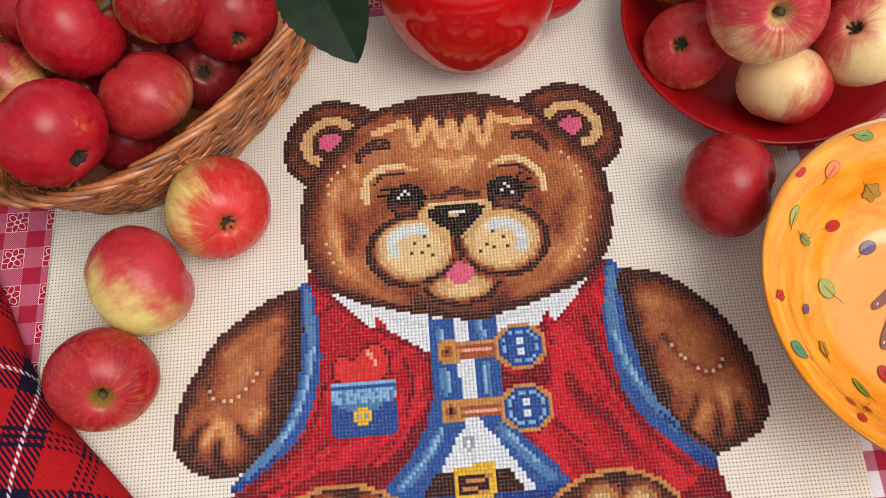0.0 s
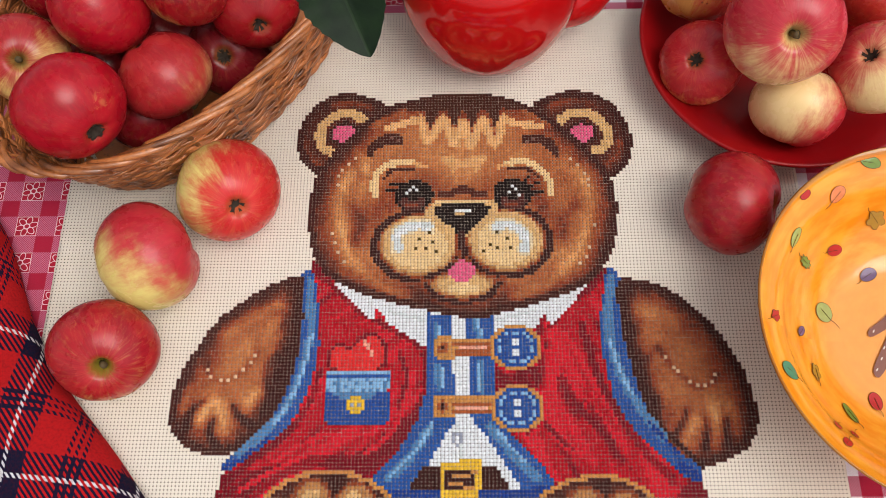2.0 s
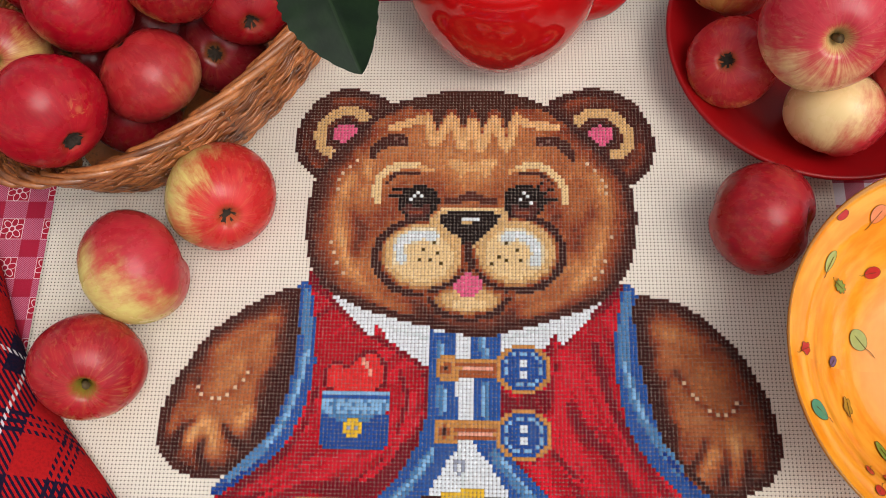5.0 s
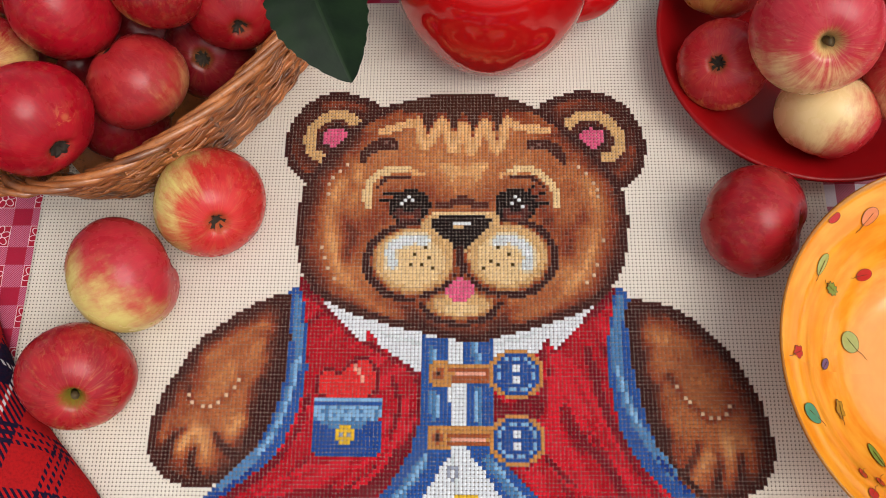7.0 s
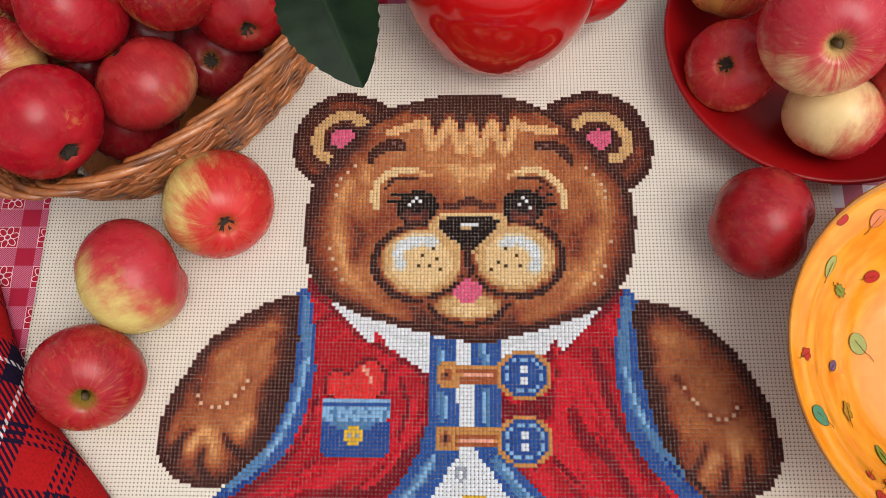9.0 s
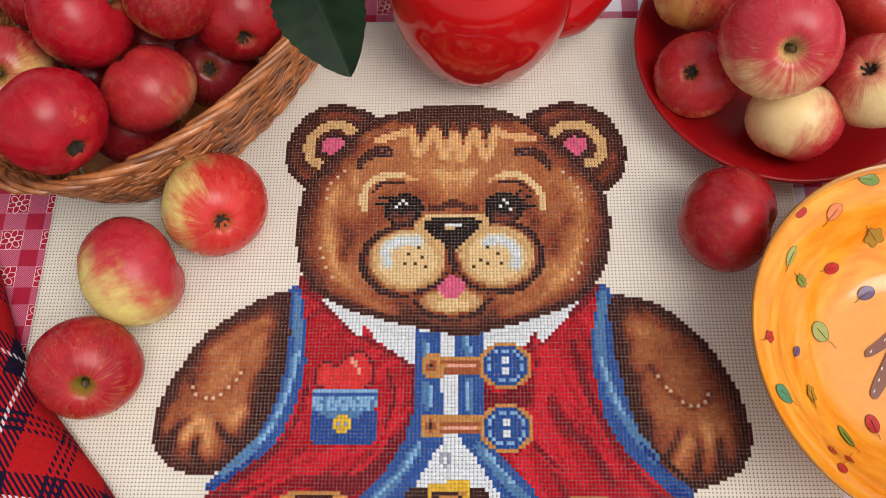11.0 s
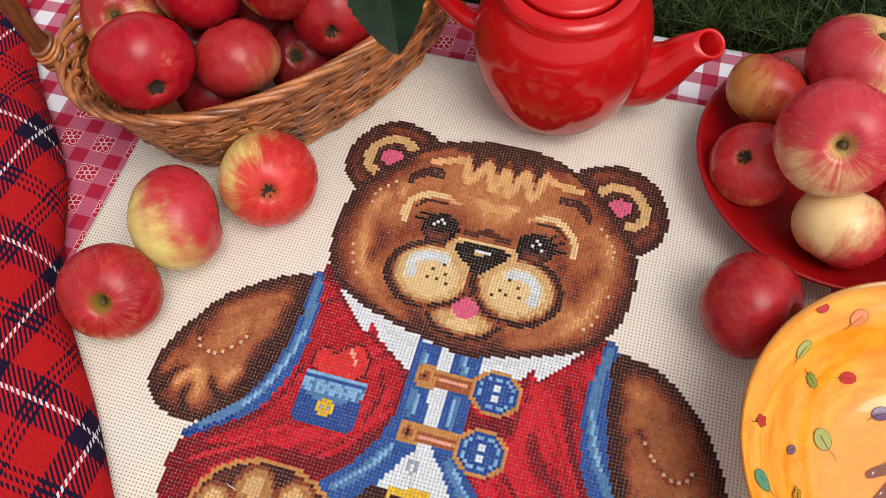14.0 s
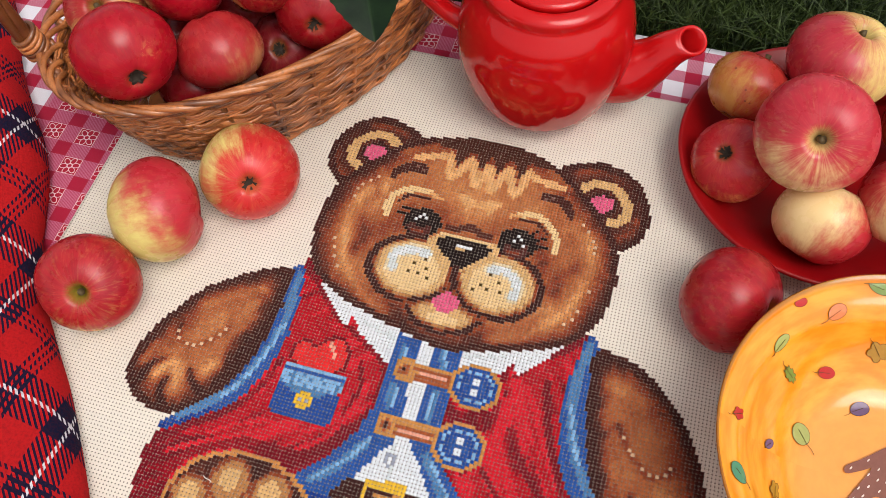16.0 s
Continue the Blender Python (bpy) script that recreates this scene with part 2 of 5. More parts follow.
def ochre_glaze():
    """Hand-brushed orange and yellow glaze, in rings."""
    s = Surface("brushed orange glaze", rough=0.09, spec=0.5, coat=0.2)
    v = s.coords()
    x, y, z = s.split(v)
    r = s.math("SQRT", s.math("ADD", s.math("MULTIPLY", x, x), s.math("MULTIPLY", y, y)))
    a = s.math("ARCTAN2", y, x)
    brush = s.noise(s.join(s.math("MULTIPLY", r, 90), s.math("MULTIPLY", a, 1.5), 0.0), 2.0, 3)
    color = s.mix(s.span(brush, 0.3, 0.7), lin(226, 130, 20), lin(234, 158, 46))
    well = s.span(r, 0.036, 0.056, 1, 0)
    color = s.mix(s.math("MULTIPLY", well, 0.8), color, lin(232, 158, 80))
    lip = s.span(r, 0.0938, 0.0956)
    color = s.mix(s.math("MULTIPLY", lip, 0.8), color, lin(150, 92, 20))
    return s.finish(color, s.noise(v, 60, 2), 0.0005, 0.1)


def grass_material():
    s = Surface("lawn grass", rough=0.6, spec=0.25)
    v = s.coords()
    n = s.math("ADD", s.math("MULTIPLY", s.noise(v, 160, 2), 0.6), s.math("MULTIPLY", s.noise(v, 9, 3), 0.5))
    color = s.mix(s.span(n, 0.35, 0.75), lin(12, 21, 8), lin(62, 78, 30))
    return s.finish(color)


def soil_material():
    s = Surface("mown turf", rough=0.95, spec=0.1)
    v = s.coords()
    color = s.mix(s.span(s.noise(v, 40, 5), 0.3, 0.7), lin(13, 21, 8), lin(40, 52, 20))
    return s.finish(color, s.noise(v, 120, 4), 0.01, 0.8)


def leaf_material():
    s = Surface("apple leaf", rough=0.5, spec=0.15)
    v = s.coords()
    x, y, z = s.split(v)
    vein = s.math("ABSOLUTE", s.math("SINE", s.math("MULTIPLY", s.math("SUBTRACT", y, s.math("MULTIPLY", s.math("ABSOLUTE", x), 0.9)), 430)))
    vein = s.span(vein, 0.0, 0.22, 1, 0)
    mid = s.span(s.math("ABSOLUTE", x), 0.0003, 0.0009, 1, 0)
    lines = s.math("MAXIMUM", s.math("MULTIPLY", vein, 0.12), mid)
    base = s.mix(s.span(s.noise(v, 90, 3), 0.3, 0.7), lin(10, 25, 10), lin(20, 38, 16))
    color = s.mix(s.math("MULTIPLY", lines, 0.12), base, lin(62, 88, 48))
    return s.finish(color, s.math("SUBTRACT", s.noise(v, 160, 3), s.math("MULTIPLY", lines, 0.2)), 0.0005, 0.5)


def plain(name, rgb, rough=0.5, speck=0.25):
    s = Surface(name, rough=rough)
    v = s.coords()
    dark = tuple(c * 0.55 for c in lin(*rgb)[:3]) + (1.0,)
    return s.finish(s.mix(s.math("MULTIPLY", s.noise(v, 400, 3), speck * 2), lin(*rgb), dark), s.noise(v, 800, 2), 0.0003, 0.3)


def apple_material(name, r, red, dark, under, blush, cover, streak, russet=0.5, scab=2.0, hollow=lin(132, 116, 52), scar=None):
    """Apple skin: a ground colour, a blush towards one side, streaks from stem to calyx, pale dots."""
    s = Surface(name, rough=0.36, spec=0.32)
    p = s.coords((1 / r, 1 / r, 1 / r))
    x, y, z = s.split(p)
    side = s.vec("DOT_PRODUCT", p, tuple(blush), out=1)
    around = s.vec("NORMALIZE", s.join(x, y, 0.0))
    ux, uy, uz = s.split(around)
    band = s.noise(s.join(ux, uy, s.math("MULTIPLY", z, 0.2)), 5.5, 4, 0.65, 0.35)
    fine = s.noise(s.join(ux, uy, s.math("MULTIPLY", z, 0.42)), 15, 4, 0.72, 0.5)
    mott = s.noise(p, 2.2, 4)
    k = s.math("ADD", s.math("MULTIPLY", side, 0.55), s.math("MULTIPLY", s.math("SUBTRACT", mott, 0.5), 0.7))
    k = s.math("ADD", k, s.math("MULTIPLY", s.math("SUBTRACT", s.math("ADD", s.math("MULTIPLY", band, 0.5), s.math("MULTIPLY", fine, 0.5)), 0.5), 2.2 * streak))
    f = s.span(s.math("ADD", k, cover), -0.22, 0.38)
    skin = s.mix(s.span(s.math("ADD", s.math("MULTIPLY", fine, 0.45), s.math("MULTIPLY", mott, 0.55)), 0.32, 0.68), dark, red)
    fleck = s.span(s.noise(s.join(s.math("MULTIPLY", ux, 1.6), s.math("MULTIPLY", uy, 1.6), s.math("MULTIPLY", z, 1.1)), 6.0, 6, 0.72, 0.9), 0.46, 0.80, 0.0, 0.7 * streak + 0.02)
    skin = s.mix(fleck, skin, s.mix(0.45, under, red))
    color = s.mix(f, under, skin)
    rho = s.math("SQRT", s.math("ADD", s.math("MULTIPLY", x, x), s.math("MULTIPLY", y, y)))
    pit = s.math("MULTIPLY", s.span(s.math("ADD", rho, s.math("MULTIPLY", s.math("SUBTRACT", fine, 0.5), 0.35)), 0.06, 0.30, 1, 0), russet)
    color = s.mix(pit, color, hollow)
    dots = s.span(s.cells(p, 13), 0.04, 0.09, 0.16, 0)
    color = s.mix(dots, color, lin(230, 180, 130))
    spots = s.math("MULTIPLY", s.span(s.cells(p, scab), 0.09, 0.13, 1, 0), 0.75 if scab > 2 else 0.0)
    color = s.mix(spots, color, lin(92, 40, 26))
    if scar:
        off = s.vec("SUBTRACT", p, tuple(scar))
        near = s.vec("LENGTH", off, out=1)
        crack = s.span(s.noise(off, 9.0, 5, 0.7, 1.2), 0.52, 0.60)
        color = s.mix(s.math("MULTIPLY", s.math("MAXIMUM", s.span(near, 0.03, 0.09, 1, 0), s.math("MULTIPLY", crack, s.span(near, 0.10, 0.34, 1, 0))), 0.4), color, lin(204, 128, 78))
    return s.finish(color, s.noise(p, 30, 3), 0.0003, 0.15, s.span(mott, 0.3, 0.7, 0.20, 0.36))


AIDA = aida_material()
THREAD = thread_material()
GINGHAM = gingham_material()
TARTAN = tartan_material()
WICKER = wicker_material("varnished willow", lin(80, 39, 18), lin(200, 123, 67))
DARK_WICKER = wicker_material("dark varnished willow", lin(84, 42, 20), lin(148, 86, 46))
RED_GLAZE = glaze_material("red glaze", lin(190, 18, 20), lin(168, 12, 16), 0.07, 0.38)
PLATE_GLAZE = glaze_material("red plate glaze", lin(152, 14, 18), lin(132, 10, 16), 0.30, 0.25)
ORANGE_GLAZE = ochre_glaze()
GRASS = grass_material()
TURF = soil_material()
LEAF = leaf_material()
STALK = plain("woody stalk", (84, 66, 34), 0.7)
CALYX = plain("dry calyx", (50, 36, 24), 0.9, 0.4)

# ---- the ground and the cloths ----
ground = part("ground", sheet("ground", 40, 40, lambda u, v: (-20 + 40 * u, -20 + 40 * v, -0.016)), TURF)
tagged(ground, "mown green lawn turf", "ground", kind="structure")


def lawn_blades():
    rng = np.random.default_rng(4)
    verts, faces = [], []
    for k in range(50000):
        x, y = rng.uniform(-0.45, 0.75), 0.222 + 0.75 * rng.random() ** 1.6
        if k % 2:
            far = 0.06 + 1.9 * rng.random() ** 1.7
            b = rng.uniform(0, 6.283)
            x, y = -0.02 + (0.62 + far) * math.cos(b), -0.17 + (0.42 + far) * math.sin(b)
            if -0.64 < x < 0.60 and -0.57 < y < 0.222:
                continue
        h, w = rng.uniform(0.016, 0.042), rng.uniform(0.0004, 0.0010)
        a, lean = rng.uniform(0, 6.283), rng.uniform(0.2, 1.3) * h
        c, s_ = math.cos(a), math.sin(a)
        b = rng.uniform(0, 6.283)
        lx, ly = lean * math.cos(b), lean * math.sin(b)
        n = len(verts)
        for f, wf in ((0, 1.0), (0.45, 0.85), (0.8, 0.5)):
            px, py, pz = x + lx * f * f, y + ly * f * f, -0.016 + h * f * (1 - 0.25 * f)
            verts += [(px - c * w * wf, py - s_ * w * wf, pz), (px + c * w * wf, py + s_ * w * wf, pz)]
        verts.append((x + lx, y + ly, -0.016 + h * 0.78))
        faces += [(n, n + 1, n + 3, n + 2), (n + 2, n + 3, n + 5, n + 4), (n + 4, n + 5, n + 6)]
    return mesh_of("grass", verts, faces)


tagged(part("grass", lawn_blades(), GRASS), "short green lawn grass blades beyond the cloth", "grass", kind="stuff")


def cloth_place(u, v):
    x, y = -0.62 + 1.2 * u, -0.55 + 0.762 * v
    z = -0.0025 + 0.0012 * noise.noise((x * 9, y * 9, 0.3))
    if x < -0.26 or y > 0.155 or x > 0.21:
        z += 0.0012 * noise.noise((x * 30, y * 30, 2.0))
    fall = max(0.0, (y - 0.17) / 0.037)
    return (x, y + 0.003 * noise.noise((x * 14, 5.0, 0)), z - 0.003 * fall * fall)


cloth = thing("picnic_cloth", (0, 0, 0), "red and white gingham picnic cloth spread on the grass", "tablecloth")
part("cotton_sheet", sheet("cotton_sheet", 120, 80, cloth_place), GINGHAM, cloth)


def canvas_lift(x, y):
    """Slack of the fabric: an old crease beside the motif and soft waves at the borders."""
    far = min(1.0, max(0.0, (x - 0.075) / 0.03))
    d = y - 0.021 + 0.15 * (x - 0.10)
    crease = 0.0016 * (math.exp(-d / 0.009) if d > 0 else math.exp(d / 0.003))
    return far * (crease + 0.0003 * (1 + noise.noise((x * 25, y * 25, 0))))


def canvas_place(u, v):
    x, y = -0.2535 + 0.458 * u, -0.34 + 0.490 * v
    return (x, y, canvas_lift(x, y))


embroidery = thing("embroidery", (0, 0, 0), "cross-stitch teddy bear picture on ecru evenweave cotton", "embroidery")
canvas_me = sheet("canvas", 150, 330, canvas_place)
part("canvas", canvas_me, AIDA, embroidery, "ecru evenweave cotton with rows of small holes")
for ob, t in ((embroidery.children[0], 0.0009), (cloth.children[0], 0.0007)):
    solid = ob.modifiers.new("thickness", "SOLIDIFY")
    solid.thickness, solid.offset = t, -1

# ---- the stitched chart ----
TONES = {
    "umber": (70, 36, 32), "bark": (84, 46, 36), "rust": (150, 74, 44),
    "tan": (188, 132, 82), "sand": (222, 180, 124), "cream": (236, 202, 150), "white": (229, 231, 234), "ice": (216, 221, 222), "oat": (234, 214, 178),
    "silver": (168, 172, 186), "red": (186, 14, 36), "scarlet": (215, 30, 50), "maroon": (128, 16, 34), "crimson": (152, 14, 35), "coral": (226, 52, 52),
    "blush": (240, 172, 148), "blue": (50, 93, 163), "navyblue": (34, 68, 144), "royal": (44, 84, 156), "steel": (90, 136, 180),
    "sky": (142, 186, 222), "pink": (230, 104, 140), "gold": (236, 190, 62), "ochre": (208, 146, 82), "copper": (172, 92, 54),
    "bead": (222, 190, 158), "mauve": (140, 100, 90), "olive": (92, 72, 34), "black": (40, 26, 24), "plum": (96, 50, 44)}
FUR = ((72, 35, 31), (82, 41, 34), (94, 46, 36), (116, 56, 39), (147, 69, 44), (160, 83, 50), (173, 99, 59), (184, 109, 66), (194, 122, 75), (208, 140, 87), (225, 162, 104), (228, 172, 114), (238, 187, 130))
TONES.update({"fur%d" % k: c for k, c in enumerate(FUR)})
NAMES = list(TONES)
GX, GY = np.meshgrid(PITCH * (np.arange(-99, 99) + 0.5), PITCH * (np.arange(-132, 55) + 0.5), indexing="ij")
chart_tone = np.full(GX.shape, -1)
chart_part = np.full(GX.shape, -1)
PARTS = []
dither = np.random.default_rng(8).random(GX.shape)


def area(points, smooth=True):
    p = curve_through(points, 6 * len(points), True) if smooth else np.array(points, float)
    inside = np.zeros(GX.shape, bool)
    for (ax, ay), (bx, by) in zip(p, np.roll(p, -1, 0)):
        if ay != by:
            inside ^= ((ay > GY) != (by > GY)) & (GX < (bx - ax) * (GY - ay) / (by - ay) + ax)
    return inside


def from_line(p):
    best = np.full(GX.shape, 1e9)
    for (ax, ay), (bx, by) in zip(p, p[1:]):
        dx, dy = bx - ax, by - ay
        t = np.clip(((GX - ax) * dx + (GY - ay) * dy) / (dx * dx + dy * dy + 1e-9), 0, 1)
        best = np.minimum(best, np.hypot(GX - ax - t * dx, GY - ay - t * dy))
    return best


def stroke(points, width):
    p = curve_through(points, 5 * len(points)) if len(points) > 2 else np.array(points, float)
    return from_line(p) <= max(width / 2, 0.5 * PITCH)


def rim(points, width):
    p = curve_through(points, 5 * len(points), True)
    return (from_line(np.vstack([p, p[:1]])) <= width) & area(points)


def oval(cx, cy, rx, ry, turn):
    c, s_ = math.cos(radians(turn)), math.sin(radians(turn))
    u, v = (GX - cx) * c + (GY - cy) * s_, (GY - cy) * c - (GX - cx) * s_
    return (u / rx) ** 2 + (v / ry) ** 2 <= 1


def dots(points, r):
    m = np.zeros(GX.shape, bool)
    for x, y in points:
        m |= (np.abs(GX / PITCH - (math.floor(x / PITCH) + 0.5)) < 0.9 * r) & (np.abs(GY / PITCH - (math.floor(y / PITCH) + 0.5)) < 0.9 * r)
    return m


def paint(where, tone, mask):
    if where not in PARTS:
        PARTS.append(where)
    chart_tone[mask] = NAMES.index(tone)
    chart_part[mask] = PARTS.index(where)


def fur(where, points, edge, seed, base, soft=()):
    """Brown fur: a dark outline that pales inward to an even tone; soft gives (steps lighter or darker, breadth, line) for its shading."""
    m = area(points)
    p = curve_through(points, 6 * len(points), True)
    d = from_line(np.vstack([p, p[:1]]))
    f = np.clip((d - edge + 0.5) / 10, 0, 1)
    level = 1.2 + (base - 1.2) * f ** 0.75
    for step, breadth, line in soft:
        line = curve_through(line, 5 * len(line)) if len(line) > 2 else np.array(line, float)
        level += step * np.exp(-(from_line(line) / breadth) ** 2)
    for i, j in zip(*np.nonzero(m)):
        level[i, j] += 1.6 * noise.noise((GX[i, j] * 0.11, GY[i, j] * 0.09, seed * 7.3)) + 0.8 * noise.noise((GX[i, j] * 0.3, GY[i, j] * 0.16, seed * 3.1))
    level += 1.0 * (dither - 0.5)
    tone = NAMES.index("fur0") + np.clip(np.round(level), 0, 12).astype(int)
    tone[d <= edge] = np.where(dither > 0.6, NAMES.index("fur1"), NAMES.index("fur0"))[d <= edge]
    if where not in PARTS:
        PARTS.append(where)
    chart_tone[m] = tone[m]
    chart_part[m] = PARTS.index(where)


def folds():
    """Darker and brighter red threads in streaks, as the vest's folds run."""
    k = PARTS.index("vest")
    names = [NAMES.index(n) for n in ("red", "maroon", "scarlet", "crimson")]
    for i, j in zip(*np.nonzero((chart_part == k) & np.isin(chart_tone, names))):
        x, y = GX[i, j], GY[i, j]
        a = radians(38 if x < -8 else -62)
        u, v = x * math.cos(a) + y * math.sin(a), y * math.cos(a) - x * math.sin(a)
        g = noise.noise((u * 0.035, v * 0.30, 4.4)) + 0.4 * noise.noise((u * 0.09, v * 0.6, 1.4)) + 0.15 * (dither[i, j] - 0.5)
        now = chart_tone[i, j]
        if now == names[0]:
            chart_tone[i, j] = names[1] if g > 0.52 else names[3] if g > 0.34 else names[2] if g < -0.20 else now
        elif now == names[1]:
            chart_tone[i, j] = names[3] if g < -0.18 else now
        elif g > 0.38:
            chart_tone[i, j] = names[3]


def button(where, cx, cy):
    """An eight-sided blue button in a tan edge, thirteen stitches high, with two white holes."""
    x, y = np.abs(GX / PITCH - cx), np.abs(GY / PITCH - cy)
    u, v = x, y * 7 / 6.5
    k = np.maximum(np.maximum(u, v), (u + v) / 1.42)
    for r, tone in ((7.0, "ochre"), (6.0, "royal"), (5.1, "sky"), (4.1, "royal"), (3.2, "blue")):
        paint(where, tone, k <= r)
    paint(where, "royal", (k <= 5.1) & (k > 4.1) & ((np.floor(GX / PITCH) + np.floor(GY / PITCH)) % 3 == 0))
    paint(where, "white", (x < 1) & (np.abs(y - 1.5) < 1))


# vest
paint("vest", "red", area([(-52.5, -18.8), (-49.3, -36.3), (-52.2, -49.7), (-58.6, -68.1), (-68.1, -77.4), (-75.9, -86.3), (-74.8, -101.5), (-71.7, -121.5), (67.9, -113.3), (68.4, -93.5), (68.8, -85.1), (58, -74.1), (48.2, -55.5), (43.2, -39.4), (46.3, -20.8), (39.8, -16.6), (25.2, -28.9), (-14.8, -34.7), (-32.8, -27.8), (-44, -18.4)], smooth=False))
paint("vest", "maroon", stroke([(-50.8, -19.1), (-47.7, -23)], 3.9))
paint("vest", "maroon", stroke([(43.4, -22.3), (39.7, -25.9), (35.2, -30)], 4.3))
paint("vest", "maroon", stroke([(-51.9, -19.2), (-45.1, -26.4), (-36.9, -33.8), (-27.2, -40), (-13.6, -48.1)], 1.8))
paint("vest", "maroon", area([(-76.8, -88.9), (-61.8, -84.7), (-46.6, -80.5), (-36.1, -80.8), (-22.9, -71.5), (-15.4, -65.9), (-15.7, -75.4), (-29.3, -88.5), (-46.1, -84.7), (-61, -90.5), (-66.5, -101), (-65.2, -121.1), (-71.7, -121.5)]))
paint("vest", "scarlet", stroke([(-71.2, -91.9), (-61.6, -86.4), (-50.1, -80.7), (-40, -76.7)], 1.6))
paint("vest", "scarlet", stroke([(-32.6, -80.6), (-24.5, -74.2), (-19.9, -64.3), (-17.9, -55.3)], 1.8))
paint("vest", "scarlet", stroke([(-60.3, -82.9), (-47.1, -75.4), (-33.2, -74.6)], 1.6))
paint("vest", "maroon", stroke([(-47.6, -55), (-50.9, -65.9), (-57.8, -75.1), (-65.7, -81.5)], 1.8))
paint("vest", "maroon", stroke([(-14.7, -49.6), (-14.1, -58.7), (-16.9, -69.4)], 1.6))
paint("vest", "maroon", stroke([(-22.6, -48.2), (-20.1, -57.2), (-22.5, -66.2)], 1.4))
paint("vest", "maroon", area([(7.8, -53.1), (11.4, -55.6), (21.1, -53.3), (24.5, -45.9), (22.9, -58.6), (19.5, -62.3), (22.2, -69.1), (18.8, -74.4), (12.9, -75.6), (25.9, -89.1), (39.3, -86.7), (35.9, -95), (59, -94), (68.6, -86.7), (67.3, -113.4), (13.2, -116.5), (5.2, -76.9), (6.1, -55.9)]))
paint("vest", "maroon", stroke([(36.1, -39.7), (38.7, -50.6), (43.8, -64.5), (52.8, -79.4), (60.9, -88.8)], 2.5))
paint("vest", "maroon", stroke([(29, -57.4), (34.3, -66.8), (41.9, -74.9)], 2.4))
paint("vest", "maroon", stroke([(24.4, -36.6), (20.1, -47.9), (19.5, -64)], 1.6))
paint("vest", "scarlet", stroke([(22.1, -65.7), (26.6, -75.7), (35.9, -81.9)], 2.4))
paint("vest", "scarlet", stroke([(31.6, -58.1), (39.4, -69.1), (47.8, -79.6)], 2.0))
paint("vest", "scarlet", stroke([(28.9, -43.8), (27.2, -53), (24.7, -62)], 3.5))
paint("vest", "maroon", stroke([(24, -72.5), (30.9, -78.9)], 1.4))
paint("vest", "maroon", stroke([(39.7, -27.3), (32.5, -33.3), (26.2, -40.2)], 1.8))
paint("vest", "maroon", stroke([(46.5, -53.8), (48.1, -60.8), (54.7, -72.5)], 1.2))
# arms
fur("arm_one", [(-54.7, -22.9), (-64.1, -24.9), (-74.6, -31.3), (-82.9, -38.5), (-88.8, -48.3), (-92.9, -56.9), (-94.7, -64.6), (-94.1, -71.7), (-89.4, -77.6), (-83.6, -80.4), (-77.2, -81.3), (-69.8, -77.8), (-63.5, -72.2), (-58.9, -66.3), (-55, -53.5), (-50.9, -42.1), (-50.8, -32.5)], 2.4, 3, 7.9, [
    (2.6, 1.8, [(-78.6, -42.8), (-71.7, -37.7), (-66.7, -34.1), (-62.8, -32.7)]), (-4.6, 4.2, [(-55.5, -26), (-56.5, -35), (-57.5, -43.5), (-59.5, -52), (-61.5, -60), (-63, -67)]),
    (-2.5, 1.4, [(-63.4, -34.9), (-60.6, -36.6), (-61.2, -40.4)]), (-2.0, 1.5, [(-61.7, -49.6), (-65, -54), (-64.5, -60)]), (-2.6, 1.3, [(-84, -51.5), (-83.7, -53.8), (-82.6, -56.4), (-80, -57.8), (-77.4, -57.9), (-74.9, -56.7), (-72.2, -54.4), (-70, -51.9), (-68.4, -48)]),
    (3.2, 1.5, [(-89.6, -60.5), (-90.6, -66.5)]), (3.2, 1.7, [(-83, -65), (-85, -70.5)]), (3.4, 2.0, [(-79, -64.5), (-76.8, -73)]), (3.0, 1.8, [(-66.9, -61.5), (-69.4, -65.4)]),
    (-5.5, 1.4, [(-83.6, -64.3), (-87.2, -66.9), (-89, -72.4)]), (-5.5, 1.3, [(-80.5, -70.5), (-81.2, -74.4), (-78, -78.8)]), (-5.5, 1.3, [(-74.4, -65.8), (-72.4, -69), (-68, -71.9)]), (-1.8, 2.5, [(-92, -61), (-90, -55)]), (-1.2, 2.5, [(-84, -60), (-76, -61.5), (-70, -58)])])
paint("arm_one", "bead", dots([(-83.5, -54), (-82.2, -56.4), (-79.8, -57.3), (-77.4, -57.4), (-75, -56.3), (-72.3, -54.1), (-70, -51.8), (-68.9, -49.1)], 0.6))
